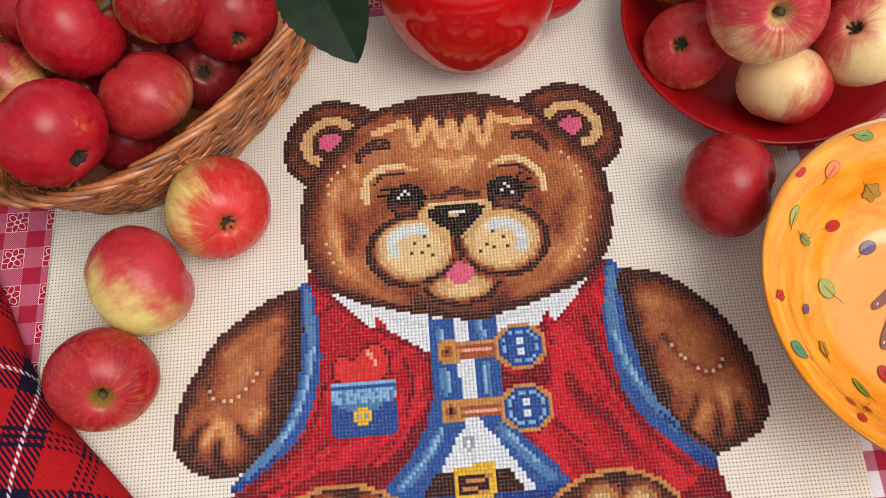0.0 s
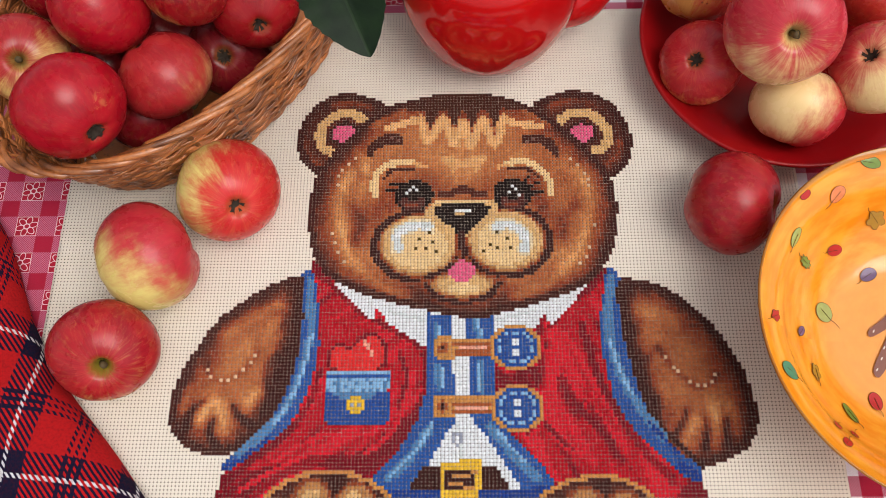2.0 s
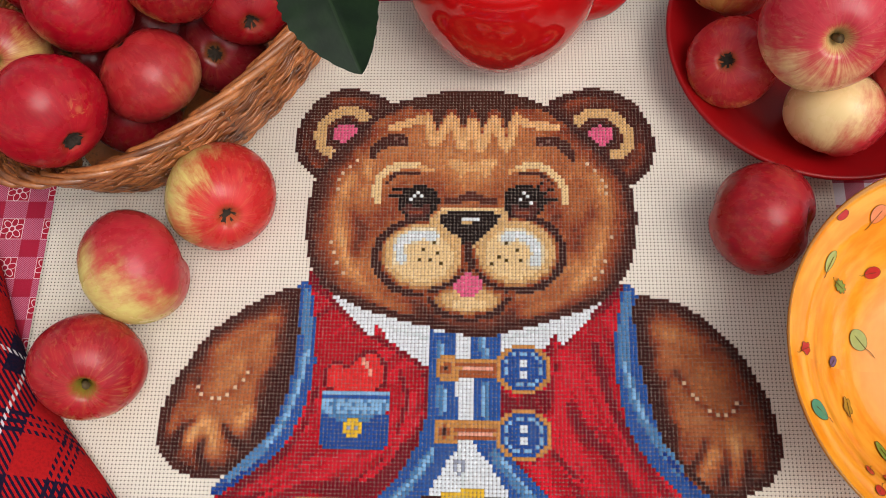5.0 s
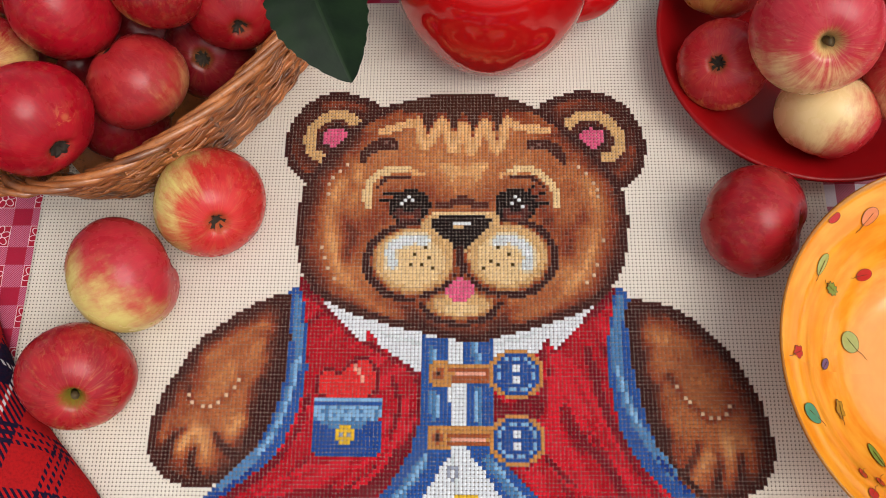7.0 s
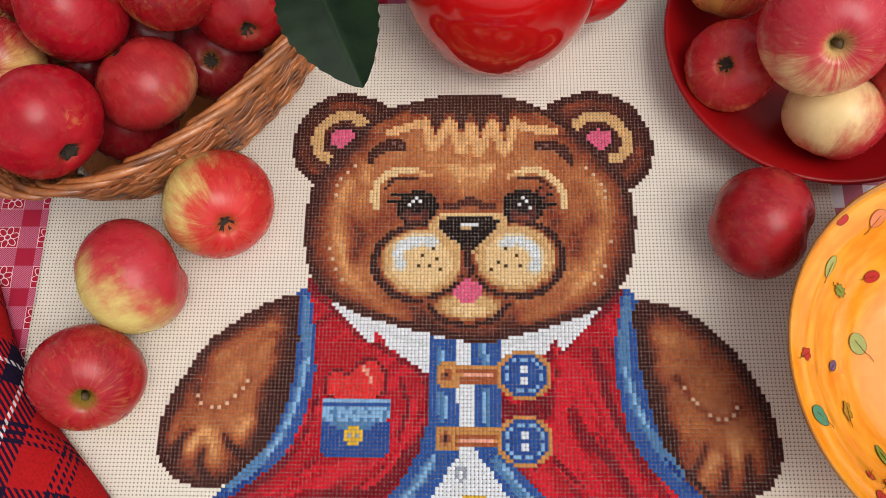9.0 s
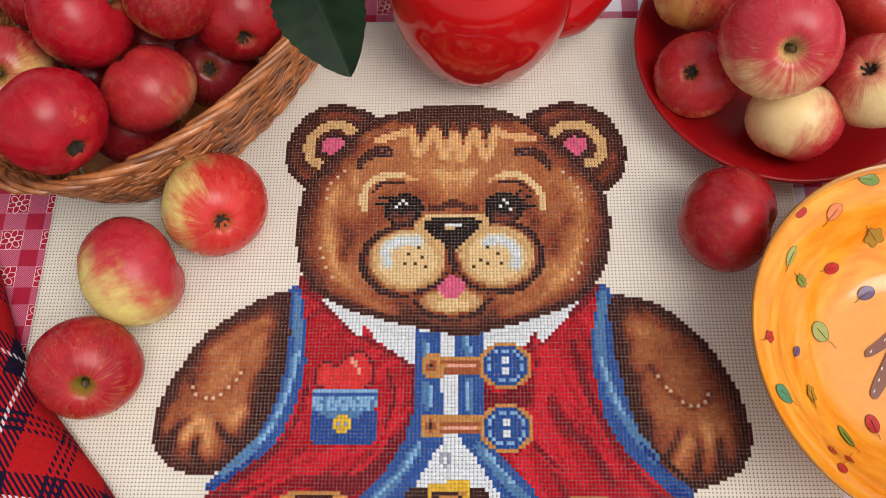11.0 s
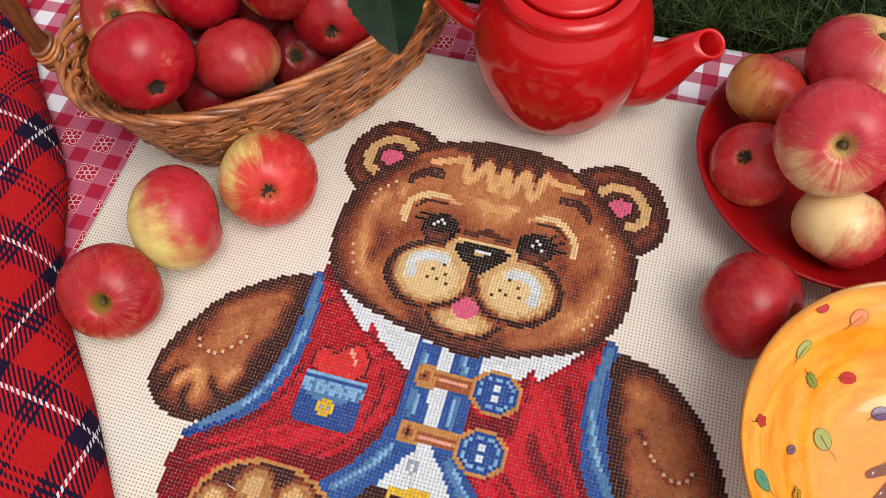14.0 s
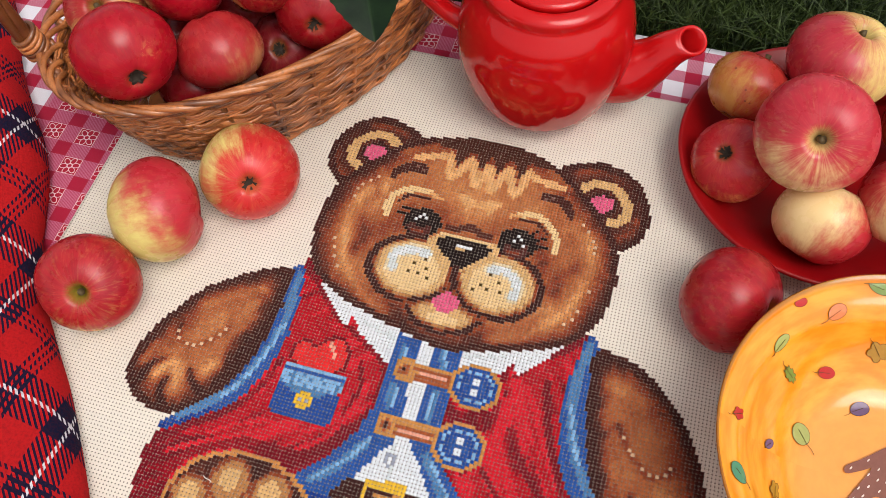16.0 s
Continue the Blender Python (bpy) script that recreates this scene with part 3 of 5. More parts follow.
fur("arm_two", [(46.7, -24.4), (56.1, -25), (65, -28), (73.6, -35.1), (80.1, -43.1), (84.8, -51.9), (87.6, -60.5), (88.6, -69.9), (85.5, -77.6), (79.4, -82), (74.4, -83.8), (69, -85.1), (61.1, -82.6), (53.8, -74.3), (50.2, -63.3), (46.5, -53.8), (44.9, -43), (45.1, -33.7)], 2.6, 5, 7.1, [
    (2.0, 2.6, [(55.5, -34.9), (61.2, -35.9), (66.5, -38.5)]), (-4.4, 3.6, [(49, -27), (50.6, -37), (51.9, -46), (54, -58), (58, -67)]), (-1.8, 1.6, [(55.2, -39.3), (52, -43.5)]),
    (-1.8, 1.4, [(55.5, -52), (58, -49), (60, -48)]), (-2.6, 1.2, [(60, -47.5), (62.6, -51.6), (64.2, -54.5), (66.6, -56.8), (69.4, -59.3), (72.3, -60.4), (75.4, -59.4), (77.4, -56.4)]), (2.2, 1.8, [(65.6, -78.5), (67.4, -73.6), (70.7, -69.3)]), (2.2, 1.8, [(74.7, -78.2), (75.9, -71.4), (75.2, -68)]),
    (2.0, 1.8, [(81.9, -74.5), (81.6, -69.4), (80.4, -66.1)]), (2.0, 1.8, [(59.3, -68.9), (61, -63.6), (60.2, -60.2)]), (-4.2, 1.3, [(62.3, -75.5), (65.6, -71.3), (67.1, -67.6)]), (-4.2, 1.3, [(71.6, -78.5), (73, -71.6), (71.5, -68.6)]), (-4.0, 1.3, [(78.3, -78), (78.8, -70.4)])])
paint("arm_two", "bead", dots([(62.6, -51.3), (63.9, -53.6), (66, -55.7), (68.8, -58.3), (71.1, -59.5), (73.3, -59.5), (75.5, -58.4), (77.1, -56.2)], 0.6))
folds()
# armhole bindings
paint("vest", "blue", area([(-54.1, -20.1), (-52.3, -20.8), (-50.3, -26.7), (-48.9, -36.3), (-48.4, -45.8), (-49.5, -54.1), (-51.4, -61.5), (-54.9, -69.7), (-61.2, -76.1), (-69.2, -82.2), (-74.6, -85.9), (-77.1, -84.4), (-70.6, -78.3), (-63.8, -72.3), (-59.5, -64.6), (-56.3, -55.4), (-54.5, -46.1), (-54.1, -36.6), (-54.6, -26.9), (-55.4, -21.9)], smooth=False))
paint("vest", "navyblue", stroke([(-63, -75.7), (-70.9, -82.3), (-75.1, -84.6)], 1.6))
paint("vest", "steel", stroke([(-52.6, -24.5), (-51.6, -40.2), (-52.4, -49), (-54.8, -58.5), (-58.6, -67.2), (-64.4, -74.2), (-71.1, -80.4)], 2.6))
paint("vest", "sky", stroke([(-51.2, -43), (-52.9, -53.5), (-56.2, -63)], 1.2))
paint("vest", "sky", stroke([(-57.6, -66), (-61, -71)], 1.1))
paint("vest", "blue", area([(45.6, -20.4), (47.6, -20.9), (50.3, -24.3), (48.4, -27.8), (48.5, -39.1), (49.8, -46.4), (52, -57.1), (53.6, -64), (56.7, -72.4), (63.4, -80.4), (69.2, -84.2), (68.9, -89.8), (64.7, -87.7), (57.7, -80.8), (49.9, -72.8), (45.3, -64.5), (43.7, -57.5), (41.9, -46.8), (42.1, -39.4), (44.1, -28)], smooth=False))
paint("arm_two", "umber", stroke([(49.9, -27.8), (49.8, -39.1), (50.9, -46.9), (53.1, -56.7), (55, -63.6), (58.1, -71.7), (64.6, -79.4), (70, -83.7)], 1.6))
paint("vest", "steel", stroke([(46.8, -24.5), (45.2, -35.6), (45.4, -46.7), (48.0, -57.3), (52.6, -66.5), (59, -75.5)], 3.0))
paint("vest", "sky", stroke([(44.9, -44.8), (46.9, -52.9), (50.5, -62.4)], 1.2))
paint("vest", "navyblue", stroke([(63.5, -84.7), (68.5, -87.7)], 3.1))
paint("vest", "navyblue", stroke([(54.8, -70.8), (62.9, -80.5)], 1.2))
# shirt
paint("shirt", "white", area([(-45.9, -24.5), (-37.6, -26.5), (-26.2, -29.8), (-13.1, -32.3), (7.4, -32.1), (19.7, -29.8), (32.5, -26.3), (40.1, -24.4), (34.3, -32.3), (26.2, -40.2), (24.9, -35.6), (20.9, -41.8), (7.9, -46.7), (3.2, -70.1), (18.4, -91.1), (-21.2, -93.3), (-6.2, -70.6), (-13, -47.7), (-25.4, -39.9), (-31, -33.5), (-31.5, -38.7), (-37, -32.9)], smooth=False))
paint("shirt", "ice", stroke([(-25.8, -35.2), (-13.6, -38.4)], 1.2))
paint("shirt", "ice", stroke([(9.1, -38.3), (21.6, -34.8)], 1.0))
paint("shirt", "ice", stroke([(-4.5, -70.5), (-2.8, -82.4)], 1.0))
paint("shirt", "silver", oval(-4, -76.2, 2.2, 2.2, 0))
paint("shirt", "white", oval(-4, -76.2, 1.0, 1.0, 0))
# front bands
paint("vest", "blue", area([(-13.8, -35.8), (-5.9, -36.7), (-4.5, -70.5), (-7.1, -73.8), (-13.3, -84.6), (-19, -91.2), (-30.8, -90.9), (-31.9, -89), (-22.3, -80), (-16.4, -70.3), (-13.8, -60.5), (-13.6, -47.8)], smooth=False))
paint("vest", "blue", area([(-0.8, -36.5), (7.5, -35.5), (7.9, -66.4), (12, -74), (20.7, -82.8), (25.5, -89.4), (15.8, -91.3), (11.4, -84.9), (5.1, -75.2), (0, -69.4)], smooth=False))
paint("vest", "steel", stroke([(-10.8, -39.2), (-10.5, -44.8)], 1.8))
paint("vest", "steel", stroke([(1.8, -38.6), (3.5, -44.1)], 2.0))
paint("vest", "steel", stroke([(-10, -53.1), (-9.9, -61.2)], 1.8))
paint("vest", "steel", stroke([(3.8, -52.4), (3.9, -61.3)], 2.4))
paint("vest", "steel", stroke([(-12.4, -72.7), (-17.9, -80.7), (-25.1, -87.8)], 3.1))
paint("vest", "steel", stroke([(6.4, -72.5), (13, -80.7), (20, -87.8)], 3.1))
paint("vest", "sky", stroke([(-10.3, -39.8), (-10, -43.9)], 1.0))
paint("vest", "sky", stroke([(3.3, -38.5), (3.5, -43.2)], 1.0))
paint("vest", "sky", stroke([(-8.9, -53.9), (-8.9, -60.2)], 1.0))
paint("vest", "sky", stroke([(2.8, -53.3), (3.1, -60.5)], 0.8))
paint("vest", "sky", stroke([(-12.1, -71.8), (-16.3, -78.9), (-25.1, -87.8)], 1.2))
paint("vest", "sky", stroke([(8.5, -74.1), (16.5, -83)], 1.2))
# pocket with a heart
paint("pocket", "maroon", area([(-44.8, -47.1), (-45.5, -51), (-44.1, -54.4), (-35, -55.2), (-27.5, -53.9), (-26.1, -49.7), (-27.6, -44.4), (-31.9, -42.3), (-35.8, -43.8), (-38, -46.5), (-42.1, -45.6)]))
paint("pocket", "coral", area([(-43.8, -48), (-44.4, -50.9), (-43, -54), (-35, -54.7), (-28.6, -53.6), (-27.2, -49.7), (-28.6, -45.2), (-31.9, -43.4), (-35.4, -45.1), (-37.8, -47.7), (-41.9, -46.7)]))
paint("pocket", "blush", stroke([(-33.7, -45.4), (-32.1, -47.4), (-31.5, -49.9)], 1.2))
paint("pocket", "royal", area([(-45.6, -55), (-25.9, -54.6), (-25.3, -70.2), (-26.4, -71.7), (-43.6, -71.9), (-45.2, -70.6)], smooth=False))
flap = area([(-45.6, -56.7), (-25.4, -56), (-25.6, -60.8), (-28.4, -61.6), (-32, -64.2), (-36, -64), (-39.4, -64.2), (-42, -62.4), (-45.4, -61.6)], smooth=False)
paint("pocket", "steel", flap)
paint("pocket", "sky", flap & (dither > 0.3) & (GY > -61.5))
paint("pocket", "sky", stroke([(-45.2, -55.6), (-26, -55)], 1.2))
paint("pocket", "blue", stroke([(-45.1, -57), (-25.9, -56.2)], 0.8))
paint("pocket", "gold", oval(-35.91, -65.55, 2.9, 2.9, 0))
paint("pocket", "silver", dots([(-37.05, -65.55), (-34.77, -65.55)], 0.6))
# clasps
paint("clasp_one", "ochre", area([(-10.2, -43.5), (-6.3, -43.3), (-5.3, -44.2), (9.4, -44.2), (9.6, -50.3), (-5, -50.6), (-5.8, -51.6), (-9.9, -51.4), (-10.9, -50.6), (-10.9, -44.5)], smooth=False))
paint("clasp_one", "copper", stroke([(-4.6, -46.6), (7.7, -46.7)], 1.4))
paint("clasp_one", "copper", stroke([(-4.5, -49), (7.8, -49.1)], 1.4))
paint("clasp_one", "blush", stroke([(-3.5, -47.8), (5.1, -47.7)], 0.8))
paint("clasp_one", "copper", oval(-8.2, -47.7, 1.8, 1.8, 0))
paint("clasp_one", "umber", oval(-8.2, -47.7, 0.7, 0.8, 0))
button("clasp_one", 13, -41.5)
paint("clasp_two", "ochre", area([(-10.5, -62.3), (-6.7, -62.1), (-5.8, -62.9), (9.3, -62.8), (9.5, -68.6), (-5.4, -69), (-6.2, -69.9), (-10.3, -69.8), (-11.2, -69), (-11.2, -63.2)], smooth=False))
paint("clasp_two", "copper", stroke([(-5.1, -65.2), (7.7, -65.2)], 1.4))
paint("clasp_two", "copper", stroke([(-5, -67.4), (7.8, -67.5)], 1.4))
paint("clasp_two", "blush", stroke([(-4, -66.3), (5.1, -66.2)], 0.8))
paint("clasp_two", "copper", oval(-8.6, -66.2, 1.8, 1.8, 0))
paint("clasp_two", "umber", oval(-8.6, -66.2, 0.7, 0.8, 0))
button("clasp_two", 13, -58.5)
# belt and trousers
paint("belt", "navyblue", area([(-28.2, -91.7), (-19.3, -91.2), (13.3, -91.1), (26.7, -89.8), (31, -115.5), (-27.4, -118.9)], smooth=False))
paint("belt", "umber", area([(-14.2, -84.3), (7.5, -84.5), (12.1, -91.1), (-19, -91.2)], smooth=False))
paint("belt", "gold", area([(-9.3, -82.7), (3, -82.6), (2.8, -94.6), (-9.3, -94.6)], smooth=False))
paint("belt", "umber", area([(-7.6, -85.3), (1.2, -85.2), (1, -91.4), (-7.8, -91.6)], smooth=False))
paint("belt", "ochre", stroke([(-5.4, -87.8), (1.3, -86.3)], 1.0))
paint("belt", "ochre", stroke([(-6.2, -90), (0.6, -90.1)], 0.8))
paint("belt", "gold", dots([(-19.1, -94.3), (-16, -94.7), (-12.3, -94.8), (5, -94.8), (7.9, -94.8)], 1.0))
paint("belt", "gold", stroke([(-3.6, -96.4), (-3.7, -100.4), (-3.4, -109.8)], 1.0))
# feet
fur("foot_one", [(-20.2, -102.1), (-23.1, -94.5), (-30, -88.4), (-39.7, -85.3), (-50.2, -85.9), (-59.1, -90), (-64.7, -96.8), (-65.9, -104.7), (-62.6, -112.2), (-55.5, -117.9), (-46.1, -120.6), (-36.2, -120.1), (-27.6, -116.2), (-21.8, -109.9)], 1.8, 7, 6.6, [(-3.6, 2.6, [(-41.3, -88), (-41.3, -92)]), (-3.4, 2.6, [(-54.5, -93.5), (-55.5, -96.5)]), (-3.4, 2.6, [(-28.6, -93.5), (-28.4, -97)]), (-2.5, 2.0, [(-58, -110), (-42, -101.5), (-27, -110)])])
paint("foot_one", "ochre", rim([(-20.2, -102.1), (-23.1, -94.5), (-30, -88.4), (-39.7, -85.3), (-50.2, -85.9), (-59.1, -90), (-64.7, -96.8), (-65.9, -104.7), (-62.6, -112.2), (-55.5, -117.9), (-46.1, -120.6), (-36.2, -120.1), (-27.6, -116.2), (-21.8, -109.9)], 1.5))
fur("foot_two", [(58.9, -102.4), (56.9, -95.2), (50.9, -89.7), (41.8, -86.8), (31.7, -87.4), (22.6, -91.2), (16.4, -97.5), (14.4, -104.9), (16.8, -111.9), (23, -117.1), (31.8, -119.7), (41.5, -119.1), (50.2, -115.5), (56.5, -109.6)], 1.8, 9, 6.6, [(-3.6, 2.6, [(39.6, -90), (39.8, -94)]), (-3.4, 2.6, [(27, -95), (27.5, -98)]), (-3.4, 2.6, [(50.5, -95.5), (50, -99)]), (-2.5, 2.0, [(22, -110), (37, -102.5), (52, -111)])])
paint("foot_two", "ochre", rim([(58.9, -102.4), (56.9, -95.2), (50.9, -89.7), (41.8, -86.8), (31.7, -87.4), (22.6, -91.2), (16.4, -97.5), (14.4, -104.9), (16.8, -111.9), (23, -117.1), (31.8, -119.7), (41.5, -119.1), (50.2, -115.5), (56.5, -109.6)], 1.5))
paint("foot_one", "rust", oval(-47.9, -95.1, 6.5, 7.5, 10))
paint("foot_one", "tan", oval(-47.9, -95.1, 5.3, 6.3, 10))
paint("foot_one", "sand", oval(-48.3, -94.2, 3.2, 3.5, 10))
paint("foot_one", "rust", oval(-34.9, -96, 6.5, 7.5, -10))
paint("foot_one", "tan", oval(-34.9, -96, 5.3, 6.3, -10))
paint("foot_one", "sand", oval(-35.4, -95.1, 3.2, 3.5, -10))
paint("foot_one", "rust", oval(-58, -102.7, 6.3, 7.5, 25))
paint("foot_one", "tan", oval(-58, -102.7, 5.1, 6.3, 25))
paint("foot_one", "sand", oval(-58.5, -101.7, 3.1, 3.5, 25))
paint("foot_one", "rust", oval(-25.8, -103.2, 5.5, 7.1, -25))
paint("foot_one", "tan", oval(-25.8, -103.2, 4.3, 5.9, -25))
paint("foot_one", "sand", oval(-26.2, -102.3, 2.6, 3.2, -25))
paint("foot_one", "rust", oval(-42.3, -111.3, 14.9, 9.0, 0))
paint("foot_one", "tan", oval(-42.3, -111.3, 13.7, 7.8, 0))
paint("foot_one", "sand", oval(-42.7, -110.4, 8.2, 4.3, 0))
paint("foot_two", "rust", oval(34.2, -97.5, 6.7, 7.5, 5))
paint("foot_two", "tan", oval(34.2, -97.5, 5.5, 6.3, 5))
paint("foot_two", "sand", oval(33.9, -96.5, 3.3, 3.5, 5))
paint("foot_two", "rust", oval(45.4, -98.4, 6.3, 7.5, -10))
paint("foot_two", "tan", oval(45.4, -98.4, 5.1, 6.3, -10))
paint("foot_two", "sand", oval(45.1, -97.5, 3.1, 3.5, -10))
paint("foot_two", "rust", oval(23.6, -102.8, 5.9, 7.1, 20))
paint("foot_two", "tan", oval(23.6, -102.8, 4.7, 5.9, 20))
paint("foot_two", "sand", oval(23.2, -101.9, 2.8, 3.2, 20))
paint("foot_two", "rust", oval(53, -105, 5.5, 6.7, -25))
paint("foot_two", "tan", oval(53, -105, 4.3, 5.5, -25))
paint("foot_two", "sand", oval(52.7, -104.1, 2.6, 3.0, -25))
paint("foot_two", "rust", oval(36.7, -111.4, 14.9, 8.6, 0))
paint("foot_two", "tan", oval(36.7, -111.4, 13.7, 7.5, 0))
paint("foot_two", "sand", oval(36.3, -110.5, 8.2, 4.1, 0))
# ears
fur("ear_one", [(-60.3, 26.5), (-59.4, 34.5), (-55.1, 42), (-48.1, 47), (-40.3, 47.3), (-32.6, 44.7), (-28, 40.7), (-30.9, 31.1), (-38.1, 21.8), (-45.4, 14.9), (-51.3, 14.7), (-55.5, 17.2), (-58.7, 21)], 2.6, 11, 2.4, [(2.2, 1.6, [(-47, 43.2), (-41, 43.6), (-34.5, 41.6)]), (2.0, 1.6, [(-56.6, 27), (-55.4, 22.4), (-52.1, 18.6)])])
paint("ear_one", "sand", stroke([(-35.7, 35.4), (-40.6, 38.7), (-45.7, 38.9), (-50.8, 35.3), (-52.5, 30.2), (-51, 25.3), (-47.8, 23.7)], 3.7))
paint("ear_one", "umber", oval(-43.9, 31.2, 5.5, 4.7, 15))
paint("ear_one", "pink", oval(-43.9, 31.2, 4.3, 3.5, 15))
fur("ear_two", [(23.4, 41.1), (28.4, 44.8), (36.3, 47.4), (44.3, 46.5), (52.1, 41.6), (56.8, 33.4), (57.7, 24.7), (55, 17), (49.5, 12.5), (44.8, 14.4), (38.2, 20.6), (30.4, 30.1)], 2.6, 13, 2.4, [(2.2, 1.6, [(30.4, 41.4), (36.5, 43.6), (43, 42.4)]), (2.0, 1.6, [(47.7, 16.7), (52, 20.7), (53.6, 26)])])
paint("ear_two", "sand", stroke([(33.3, 35.4), (37.3, 38.3), (43.2, 38), (47.6, 34.2), (49.7, 29.4), (48.2, 24.9), (44.9, 23)], 3.7))
paint("ear_two", "umber", oval(40.5, 30.1, 5.5, 4.7, 15))
paint("ear_two", "pink", oval(40.5, 30.1, 4.3, 3.5, 15))
# head
fur("head", [(-26.1, 42.7), (-17.8, 44.8), (-9.8, 46.8), (-1.8, 46.6), (8.3, 46.3), (18.4, 43.2), (26.4, 39), (36.3, 30.4), (44.9, 20.4), (49.2, 12.5), (50.8, 2.1), (49.7, -8.1), (47.2, -16.2), (40.7, -24.7), (32.5, -29.2), (21.6, -32.9), (10.8, -35.7), (2.7, -37.8), (-4.6, -36.8), (-12.9, -35), (-26, -31.9), (-37.5, -28), (-47, -22.6), (-51.9, -15.8), (-54.2, -6.7), (-54.4, 3.8), (-53.1, 13.5), (-49, 21.4), (-40.9, 30.7), (-33.5, 38.2)], 2.3, 2, 7.6, [
    (2.9, 2.2, [(-41.6, 15.5), (-45, 6), (-44.6, 0), (-43, -7.2), (-40, -15.5), (-34.4, -22), (-28.5, -26.8), (-20, -30.2)]), (2.9, 2.2, [(38.4, 15.5), (41.8, 6), (41.5, 0), (40, -7.2), (37, -15), (31, -21.6), (25.2, -26.6), (16, -30)]),
    (-3.4, 2.8, [(-39.2, 2), (-37.2, -4), (-38, -10)]), (-2.4, 2.4, [(-36.4, 13)]  * 2), (-3.4, 2.8, [(36.4, 2), (33, -3), (31.6, -8.5)]), (-2.4, 2.4, [(33.4, 12.5)] * 2),
    (0.6, 12, [(-10, 22), (7, 22)]), (-2.9, 4.6, [(-27, 3), (-24, 10), (-16, 13), (-9, 8)]), (-2.9, 4.6, [(6, 8), (13, 13), (21, 11), (24, 3)]), (-2.0, 4.5, [(-33, -1), (-31, -8)]), (-2.0, 4.5, [(28.5, 0), (27.5, -8)]),
    (-1.8, 2.6, [(-18, -28.2), (-13, -31.4)]), (-1.8, 2.6, [(14, -27.6), (9, -31)]), (3.0, 1.8, [(-32.6, 35), (-22.6, 40)]), (3.0, 1.8, [(20.4, 39.4), (28.8, 34.4)]),
    (1.6, 1.6, [(-39.6, 24), (-36, 18), (-36.5, 9)]), (1.2, 1.6, [(36, 22.5), (33.2, 17)])])
paint("head", "fur12", stroke([(-28.4, 32.8), (-22.2, 35), (-16.4, 36.4)], 2.9))
paint("head", "fur12", stroke([(12.7, 36.4), (16.5, 34.6), (25.6, 33)], 2.9))
paint("head", "bark", area([(-24.7, 42.3), (-17.8, 44.6), (-9.8, 46.5), (-1.8, 46.5), (8.3, 46.1), (18.4, 43), (23.4, 39.5), (17.5, 39.8), (12.9, 40.7), (11.1, 35), (9.7, 32.7), (7.8, 38.9), (5.7, 40.4), (3.6, 33.3), (2.5, 31.3), (0.3, 36.8), (-1.7, 40.2), (-3.6, 33.9), (-4.5, 32.1), (-7, 38.8), (-9.8, 38.7), (-12.1, 32.9), (-13.4, 31.8), (-15.5, 39.6), (-19.5, 39.5)], smooth=False))
paint("head", "fur4", stroke([(-16.4, 39.2), (-14.3, 30.2), (-11, 34.6), (-8.3, 39.2), (-5.9, 31.6), (-4.3, 29.0), (-1.3, 37.8), (0.6, 30.6), (1.8, 28.6), (5.4, 38.6), (8, 32.1), (10.4, 29.0), (12.7, 39.2)], 2.4))
paint("head", "fur6", stroke([(-20, 38.2), (-17.5, 39.2)], 1.2))
paint("head", "fur11", stroke([(-16.4, 36.6), (-14.3, 27.6), (-11, 32), (-8.3, 36.6), (-5.9, 29), (-4.3, 26.4), (-1.3, 35.2), (0.6, 28), (1.8, 26), (5.4, 36), (8, 29.5), (10.4, 26.4), (12.7, 36.6)], 3.4))
paint("head", "fur12", stroke([(-16.4, 36.6), (-14.3, 27.6), (-11, 32), (-8.3, 36.6), (-5.9, 29), (-4.3, 26.4), (-1.3, 35.2), (0.6, 28), (1.8, 26), (5.4, 36), (8, 29.5), (10.4, 26.4), (12.7, 36.6)], 1.6))
paint("head", "fur11", area([(-9.4, 20.4), (-6.4, 21.8), (-1.4, 19.8), (3.2, 22.2), (7, 20.6), (5.4, 18.2), (2.4, 14.2), (1.4, 17.2), (-1.6, 17.4), (-3.4, 17), (-4.9, 14.2), (-6.8, 17.6)]))
paint("head", "fur12", stroke([(-7.6, 20), (-4, 19.6)], 1.4))
paint("head", "fur12", stroke([(1.8, 19.8), (5.4, 20)], 1.4))
BROW = [(-35.6, 21.8), (-35.2, 25.2), (-32.4, 28.8), (-28, 30.7), (-24, 30.2), (-22.4, 28.4), (-24, 26.4), (-28, 26.6), (-31.4, 24.8), (-33.6, 22)]
paint("head", "fur1", area(BROW))
paint("head", "fur1", area([(-3.4 - x, y - 0.6) for x, y in BROW]))
paint("head", "mauve", dots([(-26.5, 29.2), (-24.8, 27.6), (21.5, 27.0), (23.7, 28.1)], 0.6))
paint("head", "cream", stroke([(-32.2, 6.5), (-32.4, 9.4), (-31.9, 14), (-28.4, 17.9), (-24.3, 19.2), (-19.3, 19.1)], 2.6))
paint("head", "fur11", stroke([(-18.6, 18.6), (-14.6, 17.6)], 1.6))
paint("head", "cream", stroke([(14.2, 18.6), (17.6, 19.2), (22.4, 18.5), (25.9, 15.4), (28, 12.1), (28.6, 7)], 2.6))
paint("head", "fur11", stroke([(13.6, 18), (10.4, 17.2)], 1.6))
paint("head", "fur1", stroke([(-28.9, 13), (-26.3, 16.3), (-18.4, 16.6)], 1.0))
paint("head", "fur1", stroke([(14.4, 16.6), (20.2, 16.4), (24.6, 13.2)], 1.0))
